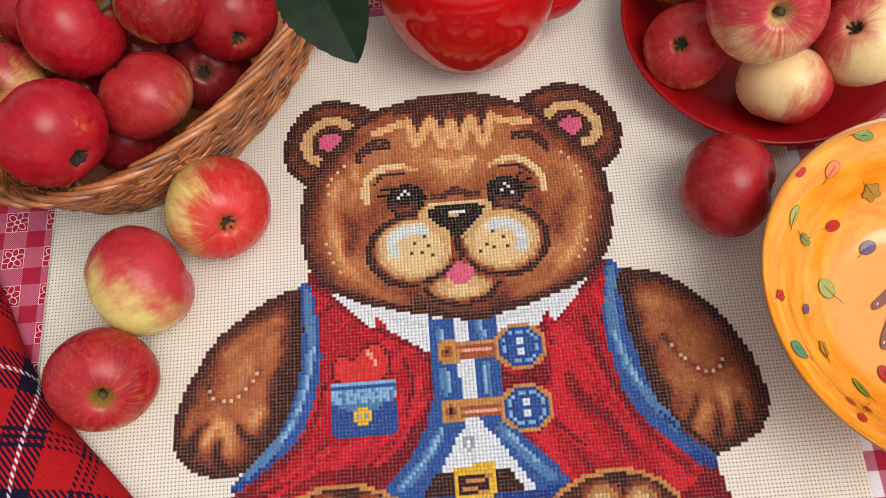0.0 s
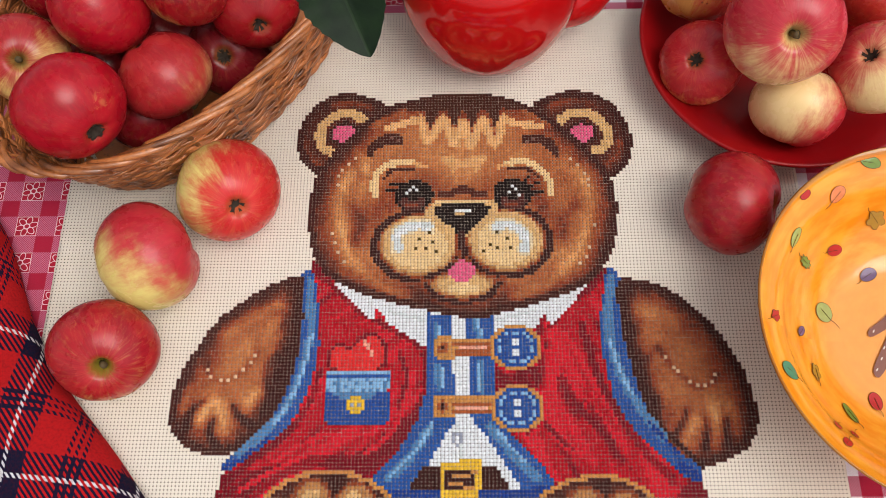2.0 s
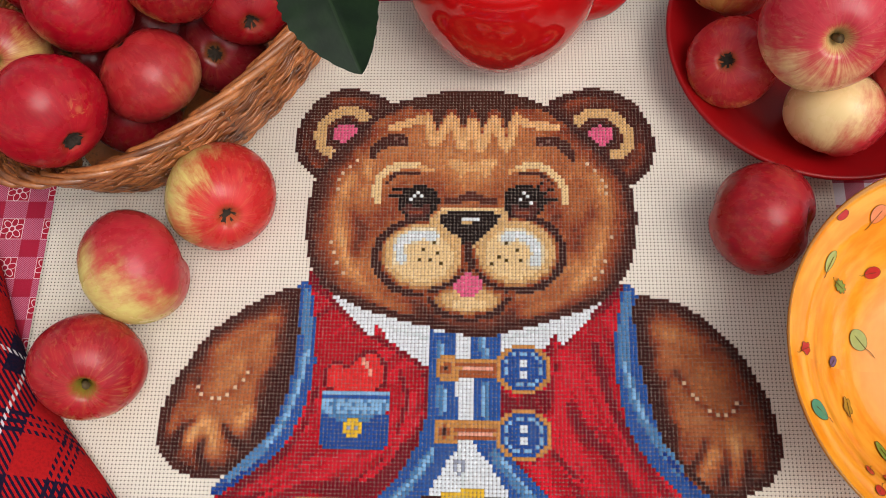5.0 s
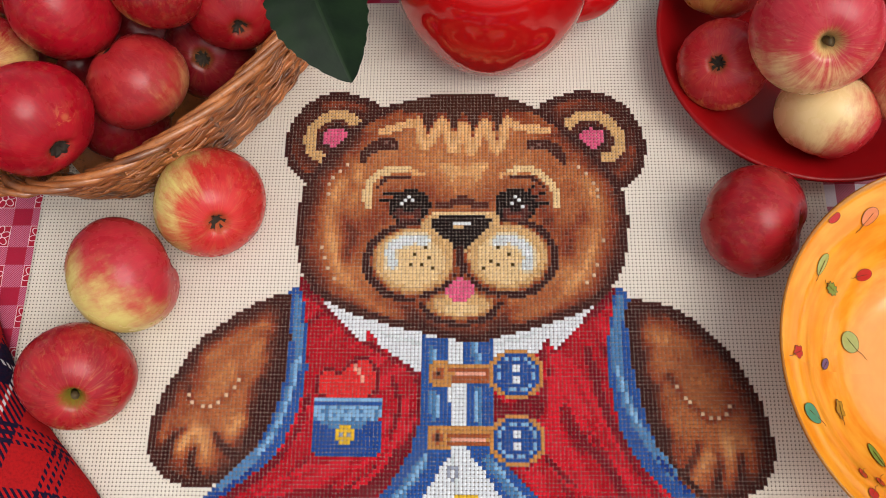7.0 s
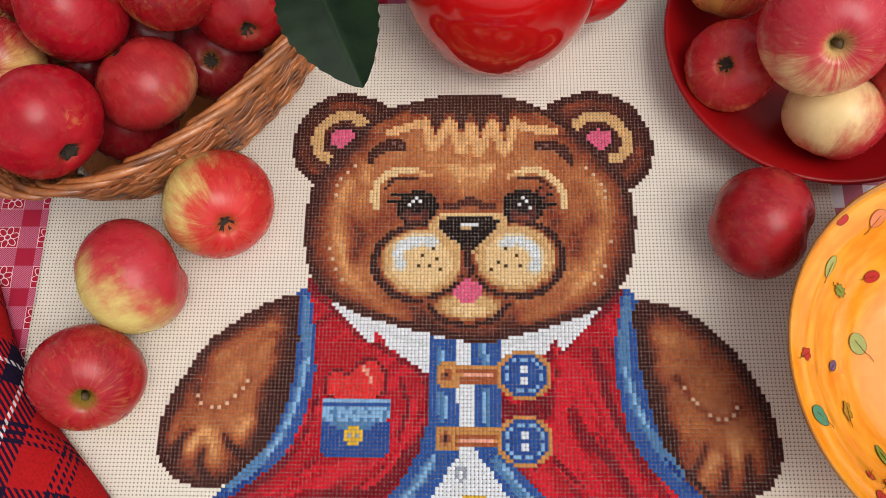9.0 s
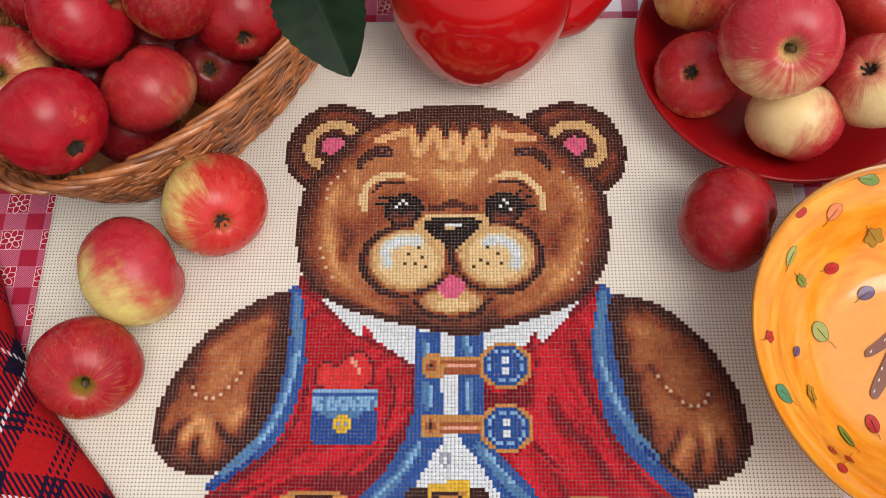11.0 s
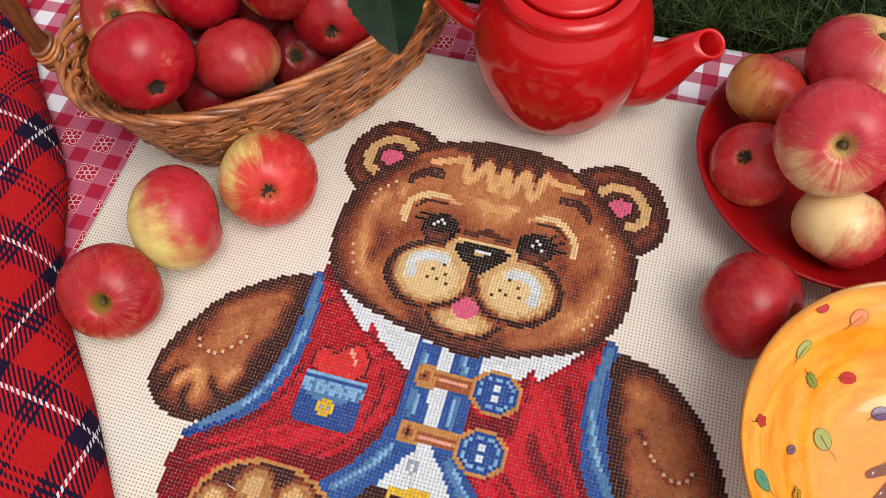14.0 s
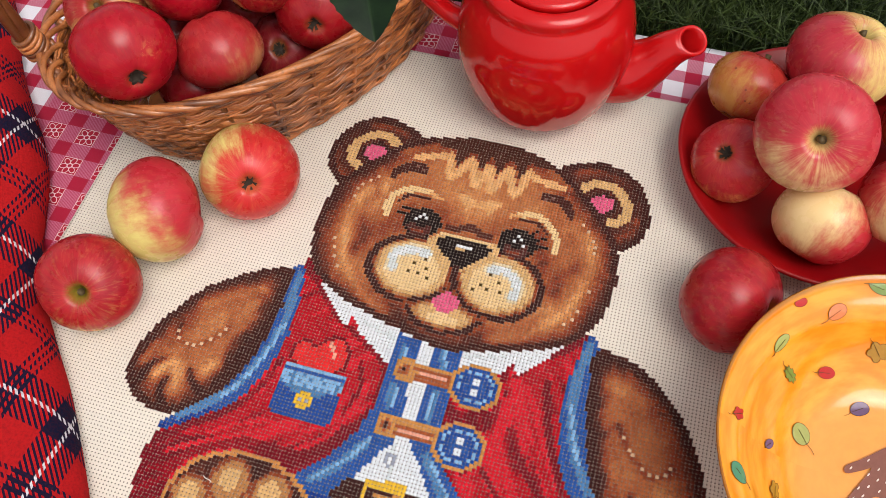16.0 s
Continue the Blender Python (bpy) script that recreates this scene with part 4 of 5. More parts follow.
paint("head", "fur2", stroke([(-8.6, 6.8), (-5, 7.4), (-1.7, 8), (2, 7.4), (5.4, 6.6)], 2.6))
paint("head", "fur2", stroke([(-2.6, 9.6), (-0.8, 9.6)], 1.2))
# muzzle
paint("muzzle", "umber", oval(-17.4, -12, 15.6, 13.4, 0))
paint("muzzle", "umber", oval(13.2, -10.7, 15.6, 13.4, 0))
paint("muzzle", "rust", oval(-1.3, -24.4, 14.1, 8.2, 0))
paint("muzzle", "umber", stroke([(-14.4, -26), (-9.5, -30.2), (-1.5, -32.1), (5.5, -29.9), (10.5, -25.4)], 1.0))
paint("muzzle", "tan", oval(-2, -26, 10.2, 4.3, 0))
paint("muzzle", "sand", oval(-2, -26.2, 8.8, 3.5, 0))
paint("muzzle", "cream", oval(-1.9, -27.3, 5.5, 1.8, 0))
paint("muzzle", "umber", stroke([(-11.8, -29.9), (-6.7, -31.8), (-1.5, -32.3), (3.7, -31.3), (8.4, -29.1)], 0.8))
paint("muzzle", "umber", oval(-16.8, -11.9, 14.3, 12.2, 0))
paint("muzzle", "rust", oval(-16.8, -11.9, 13.5, 11.6, 0))
paint("muzzle", "tan", oval(-16.8, -11.7, 12.9, 11.0, 0))
paint("muzzle", "sand", oval(-16.8, -11.5, 12.2, 10.2, 0))
paint("muzzle", "cream", oval(-16.8, -12.1, 9.8, 8.2, 0))
paint("muzzle", "umber", oval(12.7, -10.6, 14.3, 12.2, 0))
paint("muzzle", "rust", oval(12.7, -10.6, 13.5, 11.6, 0))
paint("muzzle", "tan", oval(12.7, -10.4, 12.9, 11.0, 0))
paint("muzzle", "sand", oval(12.7, -10.2, 12.2, 10.2, 0))
paint("muzzle", "cream", oval(12.7, -10.8, 9.8, 8.2, 0))
paint("muzzle", "sand", area([(-15, -0.8), (-10.5, 4), (6.7, 4.8), (10.7, 0.3), (6.1, -4.4), (-1.7, -8.8), (-10, -5.1)]))
paint("muzzle", "cream", stroke([(-10, 4.0), (6.4, 4.2)], 1.8))
paint("muzzle", "black", area([(-11.5, 1.9), (-9.5, 2.9), (5.8, 3.1), (7.6, 1.9), (7.1, -1.1), (2.3, -4.6), (-0.4, -8.4), (-3.6, -8.1), (-6.2, -4.9), (-10.5, -2.2)], smooth=False))
paint("muzzle", "white", stroke([(-4.8, 1.1), (1.0, 1.1)], 1.0))
paint("muzzle", "sand", stroke([(-3.6, -0.4), (-1.2, -0.4)], 1.0))
paint("muzzle", "umber", stroke([(-2.1, -7.4), (-1.7, -17.5)], 2.0))
paint("muzzle", "rust", stroke([(-3.8, -10.6), (-3.2, -15.6)], 0.8))
paint("muzzle", "rust", stroke([(-0.1, -10.4), (0.1, -15.4)], 0.8))
paint("muzzle", "pink", oval(-2.2, -21.5, 4.3, 3.9, 0))
paint("muzzle", "umber", stroke([(-13.7, -23), (-8.2, -20.8), (-5.5, -18.7)], 0.8))
paint("muzzle", "umber", stroke([(9.5, -22.9), (3.9, -20.6), (1, -18.4)], 0.8))
for line in ([(-23.6, -12.9), (-24, -8.2), (-20.7, -5.4), (-16, -4.6), (-13.4, -5.4)], [(9.6, -5.4), (13.2, -4.6), (17, -6.4), (19.4, -10), (18.6, -13.8)]):
    paint("muzzle", "oat", stroke(line, 5.0))
    paint("muzzle", "ice", stroke(line, 3.2))
    paint("muzzle", "white", stroke(line[1:4], 1.4))
paint("muzzle", "olive", dots([(-13.2, -7.2), (-16.5, -9.4), (-12.1, -10.5), (-18.2, -12.7), (-14.3, -12.7), (-11.0, -13.9), (9.4, -7.2), (12.7, -9.9), (7.7, -11.6), (9.9, -13.2), (13.8, -13.2), (5.4, -14.3)], 0.6))
# eyes
paint("eye_one", "black", oval(-18.7, 6.6, 6.9, 5.7, 0))
paint("eye_one", "plum", oval(-18.9, 4.2, 4.6, 3.0, 0))
paint("eye_one", "fur4", oval(-19.1, 2.9, 2.4, 0.9, 0))
paint("eye_one", "black", oval(-18.8, 6.8, 2.9, 2.4, 0))
paint("eye_two", "black", oval(15.6, 6.8, 6.9, 5.7, 0))
paint("eye_two", "plum", oval(15.5, 4.2, 4.6, 3.0, 0))
paint("eye_two", "fur4", oval(15.1, 2.9, 2.4, 0.9, 0))
paint("eye_two", "black", oval(15.6, 7, 2.9, 2.4, 0))
for a, b in (((-26.8, 11), (-23.4, 10.3)), ((-27.8, 8.8), (-24.2, 8.3))):
    paint("eye_one", "black", stroke([a, b], 1.0))
for a, b in (((19.4, 7.7), (25.6, 7.8)), ((19, 9.6), (24.6, 10.6)), ((18.4, 11), (21, 12.6))):
    paint("eye_two", "black", stroke([a, b], 1.0))
paint("eye_one", "white", dots([(-20.9, 7.0), (-19.9, 8.4), (-18.7, 9.5), (-17.4, 8.3)], 0.6))
paint("eye_two", "white", dots([(14.3, 7.7), (15.5, 9.2), (16.9, 8.3), (17.7, 6.7)], 0.6))
paint("head", "bead", dots([(-39, 20.9), (-41.6, 18.6), (-43.9, 16.3), (-44.9, 13.9), (-45, 11.3), (-46.2, -7.8), (-45.2, -11), (-44.2, -14.8), (-41.9, -17.1), (35.7, 19.8), (38, 17.1), (40.2, 14.7), (41.4, 12.2), (41.5, 9.6), (40.4, -12.6), (39.3, -16), (36.9, -18.5), (42.9, -5)], 0.7))

STITCHED = {
    "vest": "red vest with blue bindings, in cross-stitch", "arm_one": "brown stitched arm and paw", "arm_two": "brown stitched arm and paw",
    "shirt": "white stitched collar and shirt front", "pocket": "blue stitched pocket holding a red heart", "belt": "brown belt with a gold buckle over blue trousers",
    "head": "brown stitched bear head", "muzzle": "cream stitched muzzle with a dark nose", "ear_one": "dark brown stitched ear", "ear_two": "dark brown stitched ear"}


def stitches(name, mask):
    """Every stitch a cross of two thick threads, the upper one lying over the lower."""
    i, j = np.nonzero(mask)
    n = len(i)
    rng = np.random.default_rng(len(name) + n)
    c = np.stack([GX[i, j], GY[i, j]], 1) * STITCH
    tone = np.array([lin(*TONES[k])[:3] for k in NAMES])[chart_tone[i, j]] ** 1.08 * (1 - rng.uniform(-0.08, 0.16, (n, 1)) * np.where(np.isin(chart_tone[i, j], (NAMES.index("white"), NAMES.index("ice"), NAMES.index("cream"))), 0.35, 1.0)[:, None])
    one = []
    for (dx, dy), top in (((1, -1), 0.00055), ((1, 1), 0.00095)):
        for f, half, z in ((-0.39, 0.07, 0.00004), (-0.28, 0.36, 0.75 * top), (0.0, 0.42, top), (0.28, 0.36, 0.75 * top), (0.39, 0.07, 0.00004)):
            for s_, drop in ((-1, 0.55), (0, 1.0), (1, 0.55)):
                one.append((f * dx * CELL - s_ * half * dy * CELL * 0.7071, f * dy * CELL + s_ * half * dx * CELL * 0.7071, z * drop))
    one = np.array(one)
    quads = [(b + 3 * k + e, b + 3 * k + e + 3, b + 3 * k + e + 4, b + 3 * k + e + 1) for b in (0, 15) for k in range(4) for e in (0, 1)]
    v = np.zeros((n, 30, 3))
    v[:] = one
    v[:, :, :2] += c[:, None, :] + rng.normal(0, CELL * 0.012, (n, 1, 2))
    v[:, :, 2] *= rng.uniform(0.8, 1.2, (n, 1))
    v[:, :, 2] += np.array([canvas_lift(x, y) for x, y in c])[:, None] + 0.00002
    f = (np.array(quads)[None] + 30 * np.arange(n)[:, None, None]).reshape(-1, 4)
    f = f[:, ::-1]
    me = bpy.data.meshes.new(name)
    me.vertices.add(30 * n)
    me.vertices.foreach_set("co", v.ravel())
    me.loops.add(f.size)
    me.loops.foreach_set("vertex_index", f.ravel().astype(np.int32))
    me.polygons.add(len(f))
    me.polygons.foreach_set("loop_start", np.arange(0, f.size, 4, dtype=np.int32))
    me.polygons.foreach_set("use_smooth", np.ones(len(f), bool))
    me.update(calc_edges=True)
    layer = me.color_attributes.new("thread", "FLOAT_COLOR", "POINT")
    rgba = np.ones((n, 30, 4))
    rgba[:, :, :3] = tone[:, None, :]
    layer.data.foreach_set("color", rgba.ravel())
    return me


for k, where in enumerate(PARTS):
    shown = "stitched_" + where.replace("_one", "").replace("_two", "")
    part(shown, stitches(shown, chart_part == k), THREAD, embroidery, STITCHED.get(where, ""), "stuff")

# ---- the tartan blanket, folded, along the side of the picnic cloth ----
BLANKET_EDGE = np.array((-0.009, -0.004)) + curve_through([(-0.47, 0.22), (-0.385, 0.125), (-0.338, 0.062), (-0.303, 0.022), (-0.272, -0.018), (-0.249, -0.066), (-0.226, -0.102), (-0.182, -0.150), (-0.145, -0.200), (-0.10, -0.27)], 91)


def blanket_mesh():
    rows = [(0.006, -0.0015), (0.0005, 0.0015), (-0.0015, 0.007), (0.0, 0.014), (0.004, 0.021), (0.010, 0.026), (0.018, 0.029), (0.03, 0.031)]
    rows += [(0.03 + 0.02 * k, 0.031) for k in range(1, 14)]
    verts, faces, uv = [], [], []
    n = len(BLANKET_EDGE)
    c, s_ = math.cos(radians(-5)), math.sin(radians(-5))
    for i, (x, y) in enumerate(BLANKET_EDGE):
        t = BLANKET_EDGE[min(i + 1, n - 1)] - BLANKET_EDGE[max(i - 1, 0)]
        t = t / np.linalg.norm(t)
        out = np.array((t[1], -t[0]))
        out = out if out[0] < 0 else -out
        length = 0.0
        for k, (d, z) in enumerate(rows):
            if k:
                length += math.hypot(d - rows[k - 1][0], z - rows[k - 1][1])
            px, py = x + out[0] * d, y + out[1] * d
            wave = 0.0
            if k > 1:
                wave = 0.004 * noise.noise((px * 14, py * 14, 1.7)) + 0.0012 * noise.noise((px * 50, py * 50, 3.0))
                px += 0.003 * noise.noise((px * 12, py * 12, 9.0))
            verts.append((px, py, z + wave * min(1, z / 0.02)))
            flat = length - 0.022
            qx, qy = x + out[0] * flat + 0.241, y + out[1] * flat + 0.083
            uv.append((qx * c + qy * s_, -qx * s_ + qy * c))
    m = len(rows)
    for i in range(n - 1):
        for k in range(m - 1):
            faces.append((i * m + k, i * m + k + 1, (i + 1) * m + k + 1, (i + 1) * m + k))
    me = mesh_of("wool", verts, faces)
    layer = me.uv_layers.new(name="UVMap")
    for loop in me.loops:
        layer.data[loop.index].uv = uv[loop.vertex_index]
    return me


blanket = thing("tartan_blanket", (-0.25, -0.08, 0), "folded red tartan wool blanket with navy and white lines", "blanket")
wool = part("wool", blanket_mesh(), TARTAN, blanket)
wool.matrix_parent_inverse = blanket.matrix_world.inverted()


# ---- apples ----
def apple_mesh(r, tall, lobes, seed):
    prof = []
    for k in range(37):
        a = math.pi * k / 36
        a = a - 0.16 * math.sin(2 * a)
        rho = math.sin(a) * (1 + 0.05 * math.cos(a))
        z = math.cos(a) * tall
        z -= 0.34 * math.exp(-(rho / 0.15) ** 2) + 0.06 * math.exp(-(rho / 0.4) ** 2) if a < 1.57 else -0.25 * math.exp(-(rho / 0.15) ** 2) - 0.05 * math.exp(-(rho / 0.4) ** 2)
        prof.append((0.0 if k in (0, 36) else rho * r, z * r))

    def wobble(a, rad, z):
        low = max(0.0, -z / r)
        n = noise.noise((math.cos(a) * 0.9 + seed, math.sin(a) * 0.9, z / r * 0.8))
        return 1 + 0.05 * n + lobes * (0.3 + low) * math.cos(5 * a + seed), 0.05 * r * n

    return lathe("skin", prof[::-1], 44, wobble)


def stalk_mesh(r, h):
    return tube("stalk", [(0, 0, 0.55 * r), (0.01 * r, 0, 0.68 * r), (0.05 * r, 0.02 * r, (0.68 + h) * r)], [0.06 * r, 0.055 * r, 0.075 * r], 8)


def calyx_mesh(r, tall, seed):
    """A withered star of sepals lying in the hollow round a small dry eye, in one piece."""
    rng = random.Random(seed)
    reach = [rng.uniform(0.6, 1.35) for _ in range(30)]

    def wobble(a, rad, z):
        k = round(a / 6.2832 * 30) % 30
        return (1 + (0.22 * math.cos(6 * a + seed) + 0.35 * (reach[k] - 1)) * min(1.0, rad / (0.10 * r)), 0.010 * r * (reach[(k + 7) % 30] - 1))

    def z_of(d, lift):
        return -(tall * math.sqrt(1 - d * d) - 0.25 * math.exp(-(d / 0.15) ** 2) - 0.05 * math.exp(-(d / 0.4) ** 2) + lift) * r

    top = [(0.0, 0.05), (0.04, 0.06), (0.075, 0.02), (0.125, 0.012), (0.17, 0.006)]
    prof = [(d * r, z_of(d, lift)) for d, lift in top] + [(0.15 * r, z_of(0.15, -0.03)), (0, z_of(0, -0.03))]
    return lathe("calyx", prof, 30, wobble)


RED, WINE, ROSE = lin(196, 26, 38), lin(150, 14, 30), lin(206, 58, 60)
YELLOW, PALE, LIME = lin(226, 196, 112), lin(232, 200, 142), lin(196, 190, 84)


def apple(place, r, axis, label, group, red=RED, dark=WINE, under=YELLOW, blush=(0, 0, 1), cover=0.3, streak=0.5, show="stalk", tall=0.88, lobes=0.012, russet=0.5, h=0.25, scab=2.0, hollow=lin(132, 116, 52), scar=None):
    """axis: the way the shown end points; blush: the way its redder cheek faces, both in the world."""
    a = Vector(axis).normalized()
    turn = (a if show == "stalk" else -a).to_track_quat("Z", "Y").to_matrix()
    local = turn.transposed() @ Vector(blush).normalized()
    ob = thing("apple", Matrix.Translation(place) @ turn.to_4x4(), label, "apple", group)
    seed = round(sum(place) * 1000) % 97
    skin = apple_material("apple skin", r, red, dark, under, local, cover, streak, russet, scab, hollow, scar and tuple(0.93 * (turn.transposed() @ Vector(scar).normalized())))
    part("skin", apple_mesh(r, tall, lobes, seed * 0.37), skin, ob)
    if h > 0:
        part("stalk", stalk_mesh(r, h), STALK, ob, "short brown stalk")
    part("calyx", calyx_mesh(r, tall, seed), CALYX, ob, "dry dark calyx")
    return ob


LOOSE, HEAP, PILE = "apples lying on the embroidery", "apples in the basket", "apples on the red plate"
apple((-0.185, -0.039, 0.0300), 0.0322, (0.86, 0.45, -0.1), "yellow-green apple with a rosy cheek on the canvas", LOOSE, under=lin(220, 206, 122), red=lin(190, 44, 56), dark=lin(164, 30, 42), blush=(0.50, 0.70, 0.25), cover=0.20, streak=0.22, russet=0.2, h=-1)
apple((-0.142, 0.003, 0.0270), 0.0308, (0.42, -0.67, 0.61), "red streaked apple with one yellow cheek", LOOSE, red=lin(206, 48, 46), dark=lin(182, 28, 36), under=lin(228, 214, 130), blush=(0.95, -0.1, -0.1), cover=0.33, streak=0.40, show="calyx", russet=0.4)
apple((-0.2035, -0.092, 0.0252), 0.0292, (0.33, -0.62, 0.70), "red apple with a russet stalk hollow beside the blanket", LOOSE, red=lin(176, 32, 40), dark=lin(140, 16, 30), blush=(0, 0.4, 0.6), cover=0.58, streak=0.5, russet=1.0, h=0.06, hollow=lin(128, 118, 40))
apple((0.153, -0.007, 0.0270), 0.0302, (0.80, -0.30, 0.35), "dark red apple lying beside the red plate", LOOSE, red=lin(170, 27, 38), dark=lin(136, 14, 28), blush=(-0.5, 0, 0.6), cover=0.7, streak=0.28, russet=0.7, h=-1)
apple((-0.205, 0.017, 0.102), 0.0286, (0.71, -0.70, 0.03), "glossy deep red apple with a russet scar at the basket rim", HEAP, scar=(0.98, -0.22, 0.55), red=lin(176, 13, 34), dark=lin(148, 6, 26), cover=0.9, streak=0.15, show="calyx", russet=0.25)
apple((-0.168, 0.050, 0.080), 0.0262, (0.5, -0.45, -0.75), "red apple with an orange-yellow side", HEAP, red=lin(176, 40, 44), dark=lin(146, 20, 30), under=lin(214, 146, 96), blush=(-0.6, 0.1, 0.3), cover=0.56, streak=0.42)
apple((-0.198, 0.077, 0.108), 0.0282, (-0.9, -0.25, -0.3), "deep red apple on top of the heap", HEAP, red=lin(176, 13, 34), dark=lin(148, 6, 26), cover=0.85, streak=0.2, show="calyx")
apple((-0.120, 0.092, 0.086), 0.0260, (0.3, -0.91, 0.27), "red apple showing its dark calyx", HEAP, red=lin(158, 14, 27), dark=lin(136, 8, 23), cover=0.8, streak=0.2, show="calyx", russet=0.3)
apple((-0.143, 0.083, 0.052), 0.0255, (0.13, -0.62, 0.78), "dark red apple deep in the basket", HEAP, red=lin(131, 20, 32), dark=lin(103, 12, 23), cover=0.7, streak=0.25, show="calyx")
apple((-0.151, 0.088, 0.108), 0.0245, (0.1, 0.5, 0.8), "red and yellow apple at the back of the heap", HEAP, red=lin(156, 16, 26), dark=lin(123, 9, 20), cover=0.45, streak=0.35, blush=(0.5, 0, 0.4))
apple((-0.246, 0.059, 0.085), 0.0248, (0.29, -0.60, 0.75), "rosy yellow apple with a green stalk near the handle", HEAP, red=lin(169, 35, 42), dark=lin(147, 22, 32), under=lin(228, 190, 116), cover=0.2, streak=0.45, russet=0.7, blush=(-0.3, 0.3, 0.5), h=0.22)
# red deepened here to stand in for the shade under the heap
apple((-0.190, 0.048, 0.046), 0.0265, (0.3, 0.3, 0.9), "filler apple under the others in the basket, red darkened for shade", HEAP, red=lin(139, 16, 29), dark=lin(114, 8, 22), cover=0.6, streak=0.25)
apple((-0.232, 0.110, 0.088), 0.0265, (0.1, 0.3, 0.9), "red apple at the far side of the basket", HEAP, red=lin(152, 16, 29), dark=lin(123, 8, 22), cover=0.6, streak=0.25)
apple((-0.190, 0.140, 0.090), 0.0270, (0.3, 0.3, 0.9), "red apple at the far side of the basket", HEAP, red=lin(152, 16, 29), dark=lin(123, 8, 22), cover=0.6, streak=0.25)
apple((-0.150, 0.155, 0.090), 0.0265, (-0.3, 0.3, 0.9), "red apple at the far side of the basket", HEAP, red=lin(152, 16, 29), dark=lin(123, 8, 22), cover=0.6, streak=0.25)
apple((0.1755, 0.075, 0.082), 0.0322, (-0.10, -0.75, 0.65), "large rosy apple with a pale stalk hollow atop the pile", PILE, red=lin(192, 48, 61), dark=lin(171, 32, 48), under=PALE, blush=(0.2, 0.5, 0.35), cover=0.50, streak=0.42, russet=0.8, h=0.04, hollow=lin(220, 196, 124))
apple((0.143, 0.083, 0.0350), 0.0254, (-0.40, -0.45, 0.8), "small streaked red apple in the red plate", PILE, red=lin(186, 43, 48), dark=lin(164, 26, 39), under=lin(226, 150, 90), cover=0.40, streak=0.75, show="calyx", russet=0.5)
apple((0.196, 0.052, 0.034), 0.0274, (-0.36, -0.85, -0.58), "pale yellow apple with a red calyx end", PILE, red=lin(192, 37, 48), dark=lin(167, 24, 39), under=PALE, blush=(0.75, -0.45, -0.45), cover=0.06, streak=0.3, show="calyx", russet=0.2)
apple((0.236, 0.064, 0.056), 0.0272, (-0.58, -0.13, 0.8), "pale rosy apple leaning at the plate's edge", PILE, red=lin(192, 48, 56), dark=lin(171, 33, 45), under=PALE, blush=(-0.5, 0.5, -0.1), cover=0.06, streak=0.4, show="calyx", russet=0.3)
apple((0.144, 0.131, 0.046), 0.0250, (0.3, 0.6, 0.5), "yellow apple with brown scab spots", PILE, red=lin(173, 46, 41), dark=lin(149, 35, 33), under=lin(192, 138, 72), blush=(0.7, 0.3, 0.0), cover=0.36, streak=0.5, scab=3.6)
apple((0.191, 0.147, 0.066), 0.0318, (0.22, 0.12, 0.97), "rosy yellow apple at the back of the pile", PILE, red=lin(182, 45, 58), dark=lin(160, 32, 46), under=lin(224, 196, 120), blush=(-0.8, -0.2, 0.2), cover=0.10, streak=0.4, russet=0.6, h=0.05)
apple((0.249, 0.128, 0.043), 0.0255, (0.5, 0.3, 0.8), "orange-red apple at the plate's far side", PILE, red=lin(182, 48, 37), dark=lin(158, 32, 30), under=lin(214, 150, 80), cover=0.3, streak=0.35)
apple((0.226, 0.170, 0.044), 0.0250, (0.2, 0.5, 0.8), "red apple at the plate's far side", PILE, red=lin(177, 33, 37), dark=lin(149, 20, 30), cover=0.5, streak=0.3)

# fillers for gaps in the heap; their darker red paints in the shade there
apple((-0.160, 0.122, 0.070), 0.0265, (0.2, 0.4, 0.8), "filler apple under the others in the basket, red darkened for shade", HEAP, red=lin(139, 16, 29), dark=lin(114, 8, 22), cover=0.6, streak=0.25)
apple((-0.180, 0.100, 0.056), 0.0262, (0.4, -0.2, 0.9), "filler apple under the others in the basket, red darkened for shade", HEAP, red=lin(139, 16, 29), dark=lin(114, 8, 22), cover=0.6, streak=0.25)
apple((-0.222, 0.081, 0.047), 0.0225, (-0.2, -0.3, 0.9), "filler apple under the others in the basket, red darkened for shade", HEAP, red=lin(139, 16, 29), dark=lin(114, 8, 22), cover=0.6, streak=0.25)

# ---- the wicker basket ----
BC, BA, BB, BT = (-0.1653, 0.1323), 0.155, 0.0895, radians(60)
BASKET_H = 0.084


def basket_point(a, z, grow=0.0):
    f = max(0.0, min(1.0, z / BASKET_H))
    k = 0.80 + 0.20 * f ** 0.8
    u, v = (BA * k + grow) * math.cos(a), (BB * (k - 0.02 * (1 - f)) + grow) * math.sin(a)
    return np.array((BC[0] + u * math.cos(BT) - v * math.sin(BT), BC[1] + u * math.sin(BT) + v * math.cos(BT), z))


def ring(z_of, grow_of, n):
    return [basket_point(2 * math.pi * i / n, z_of(2 * math.pi * i / n), grow_of(2 * math.pi * i / n)) for i in range(n)]


basket = thing("wicker_basket", (BC[0], BC[1], 0), "oval varnished wicker basket with a hooped handle, full of apples", "basket")
inv = basket.matrix_world.inverted()


def basket_part(name, me, label="", material=WICKER):
    ob = part(name, me, material, basket, label)
    ob.matrix_parent_inverse = inv
    return ob


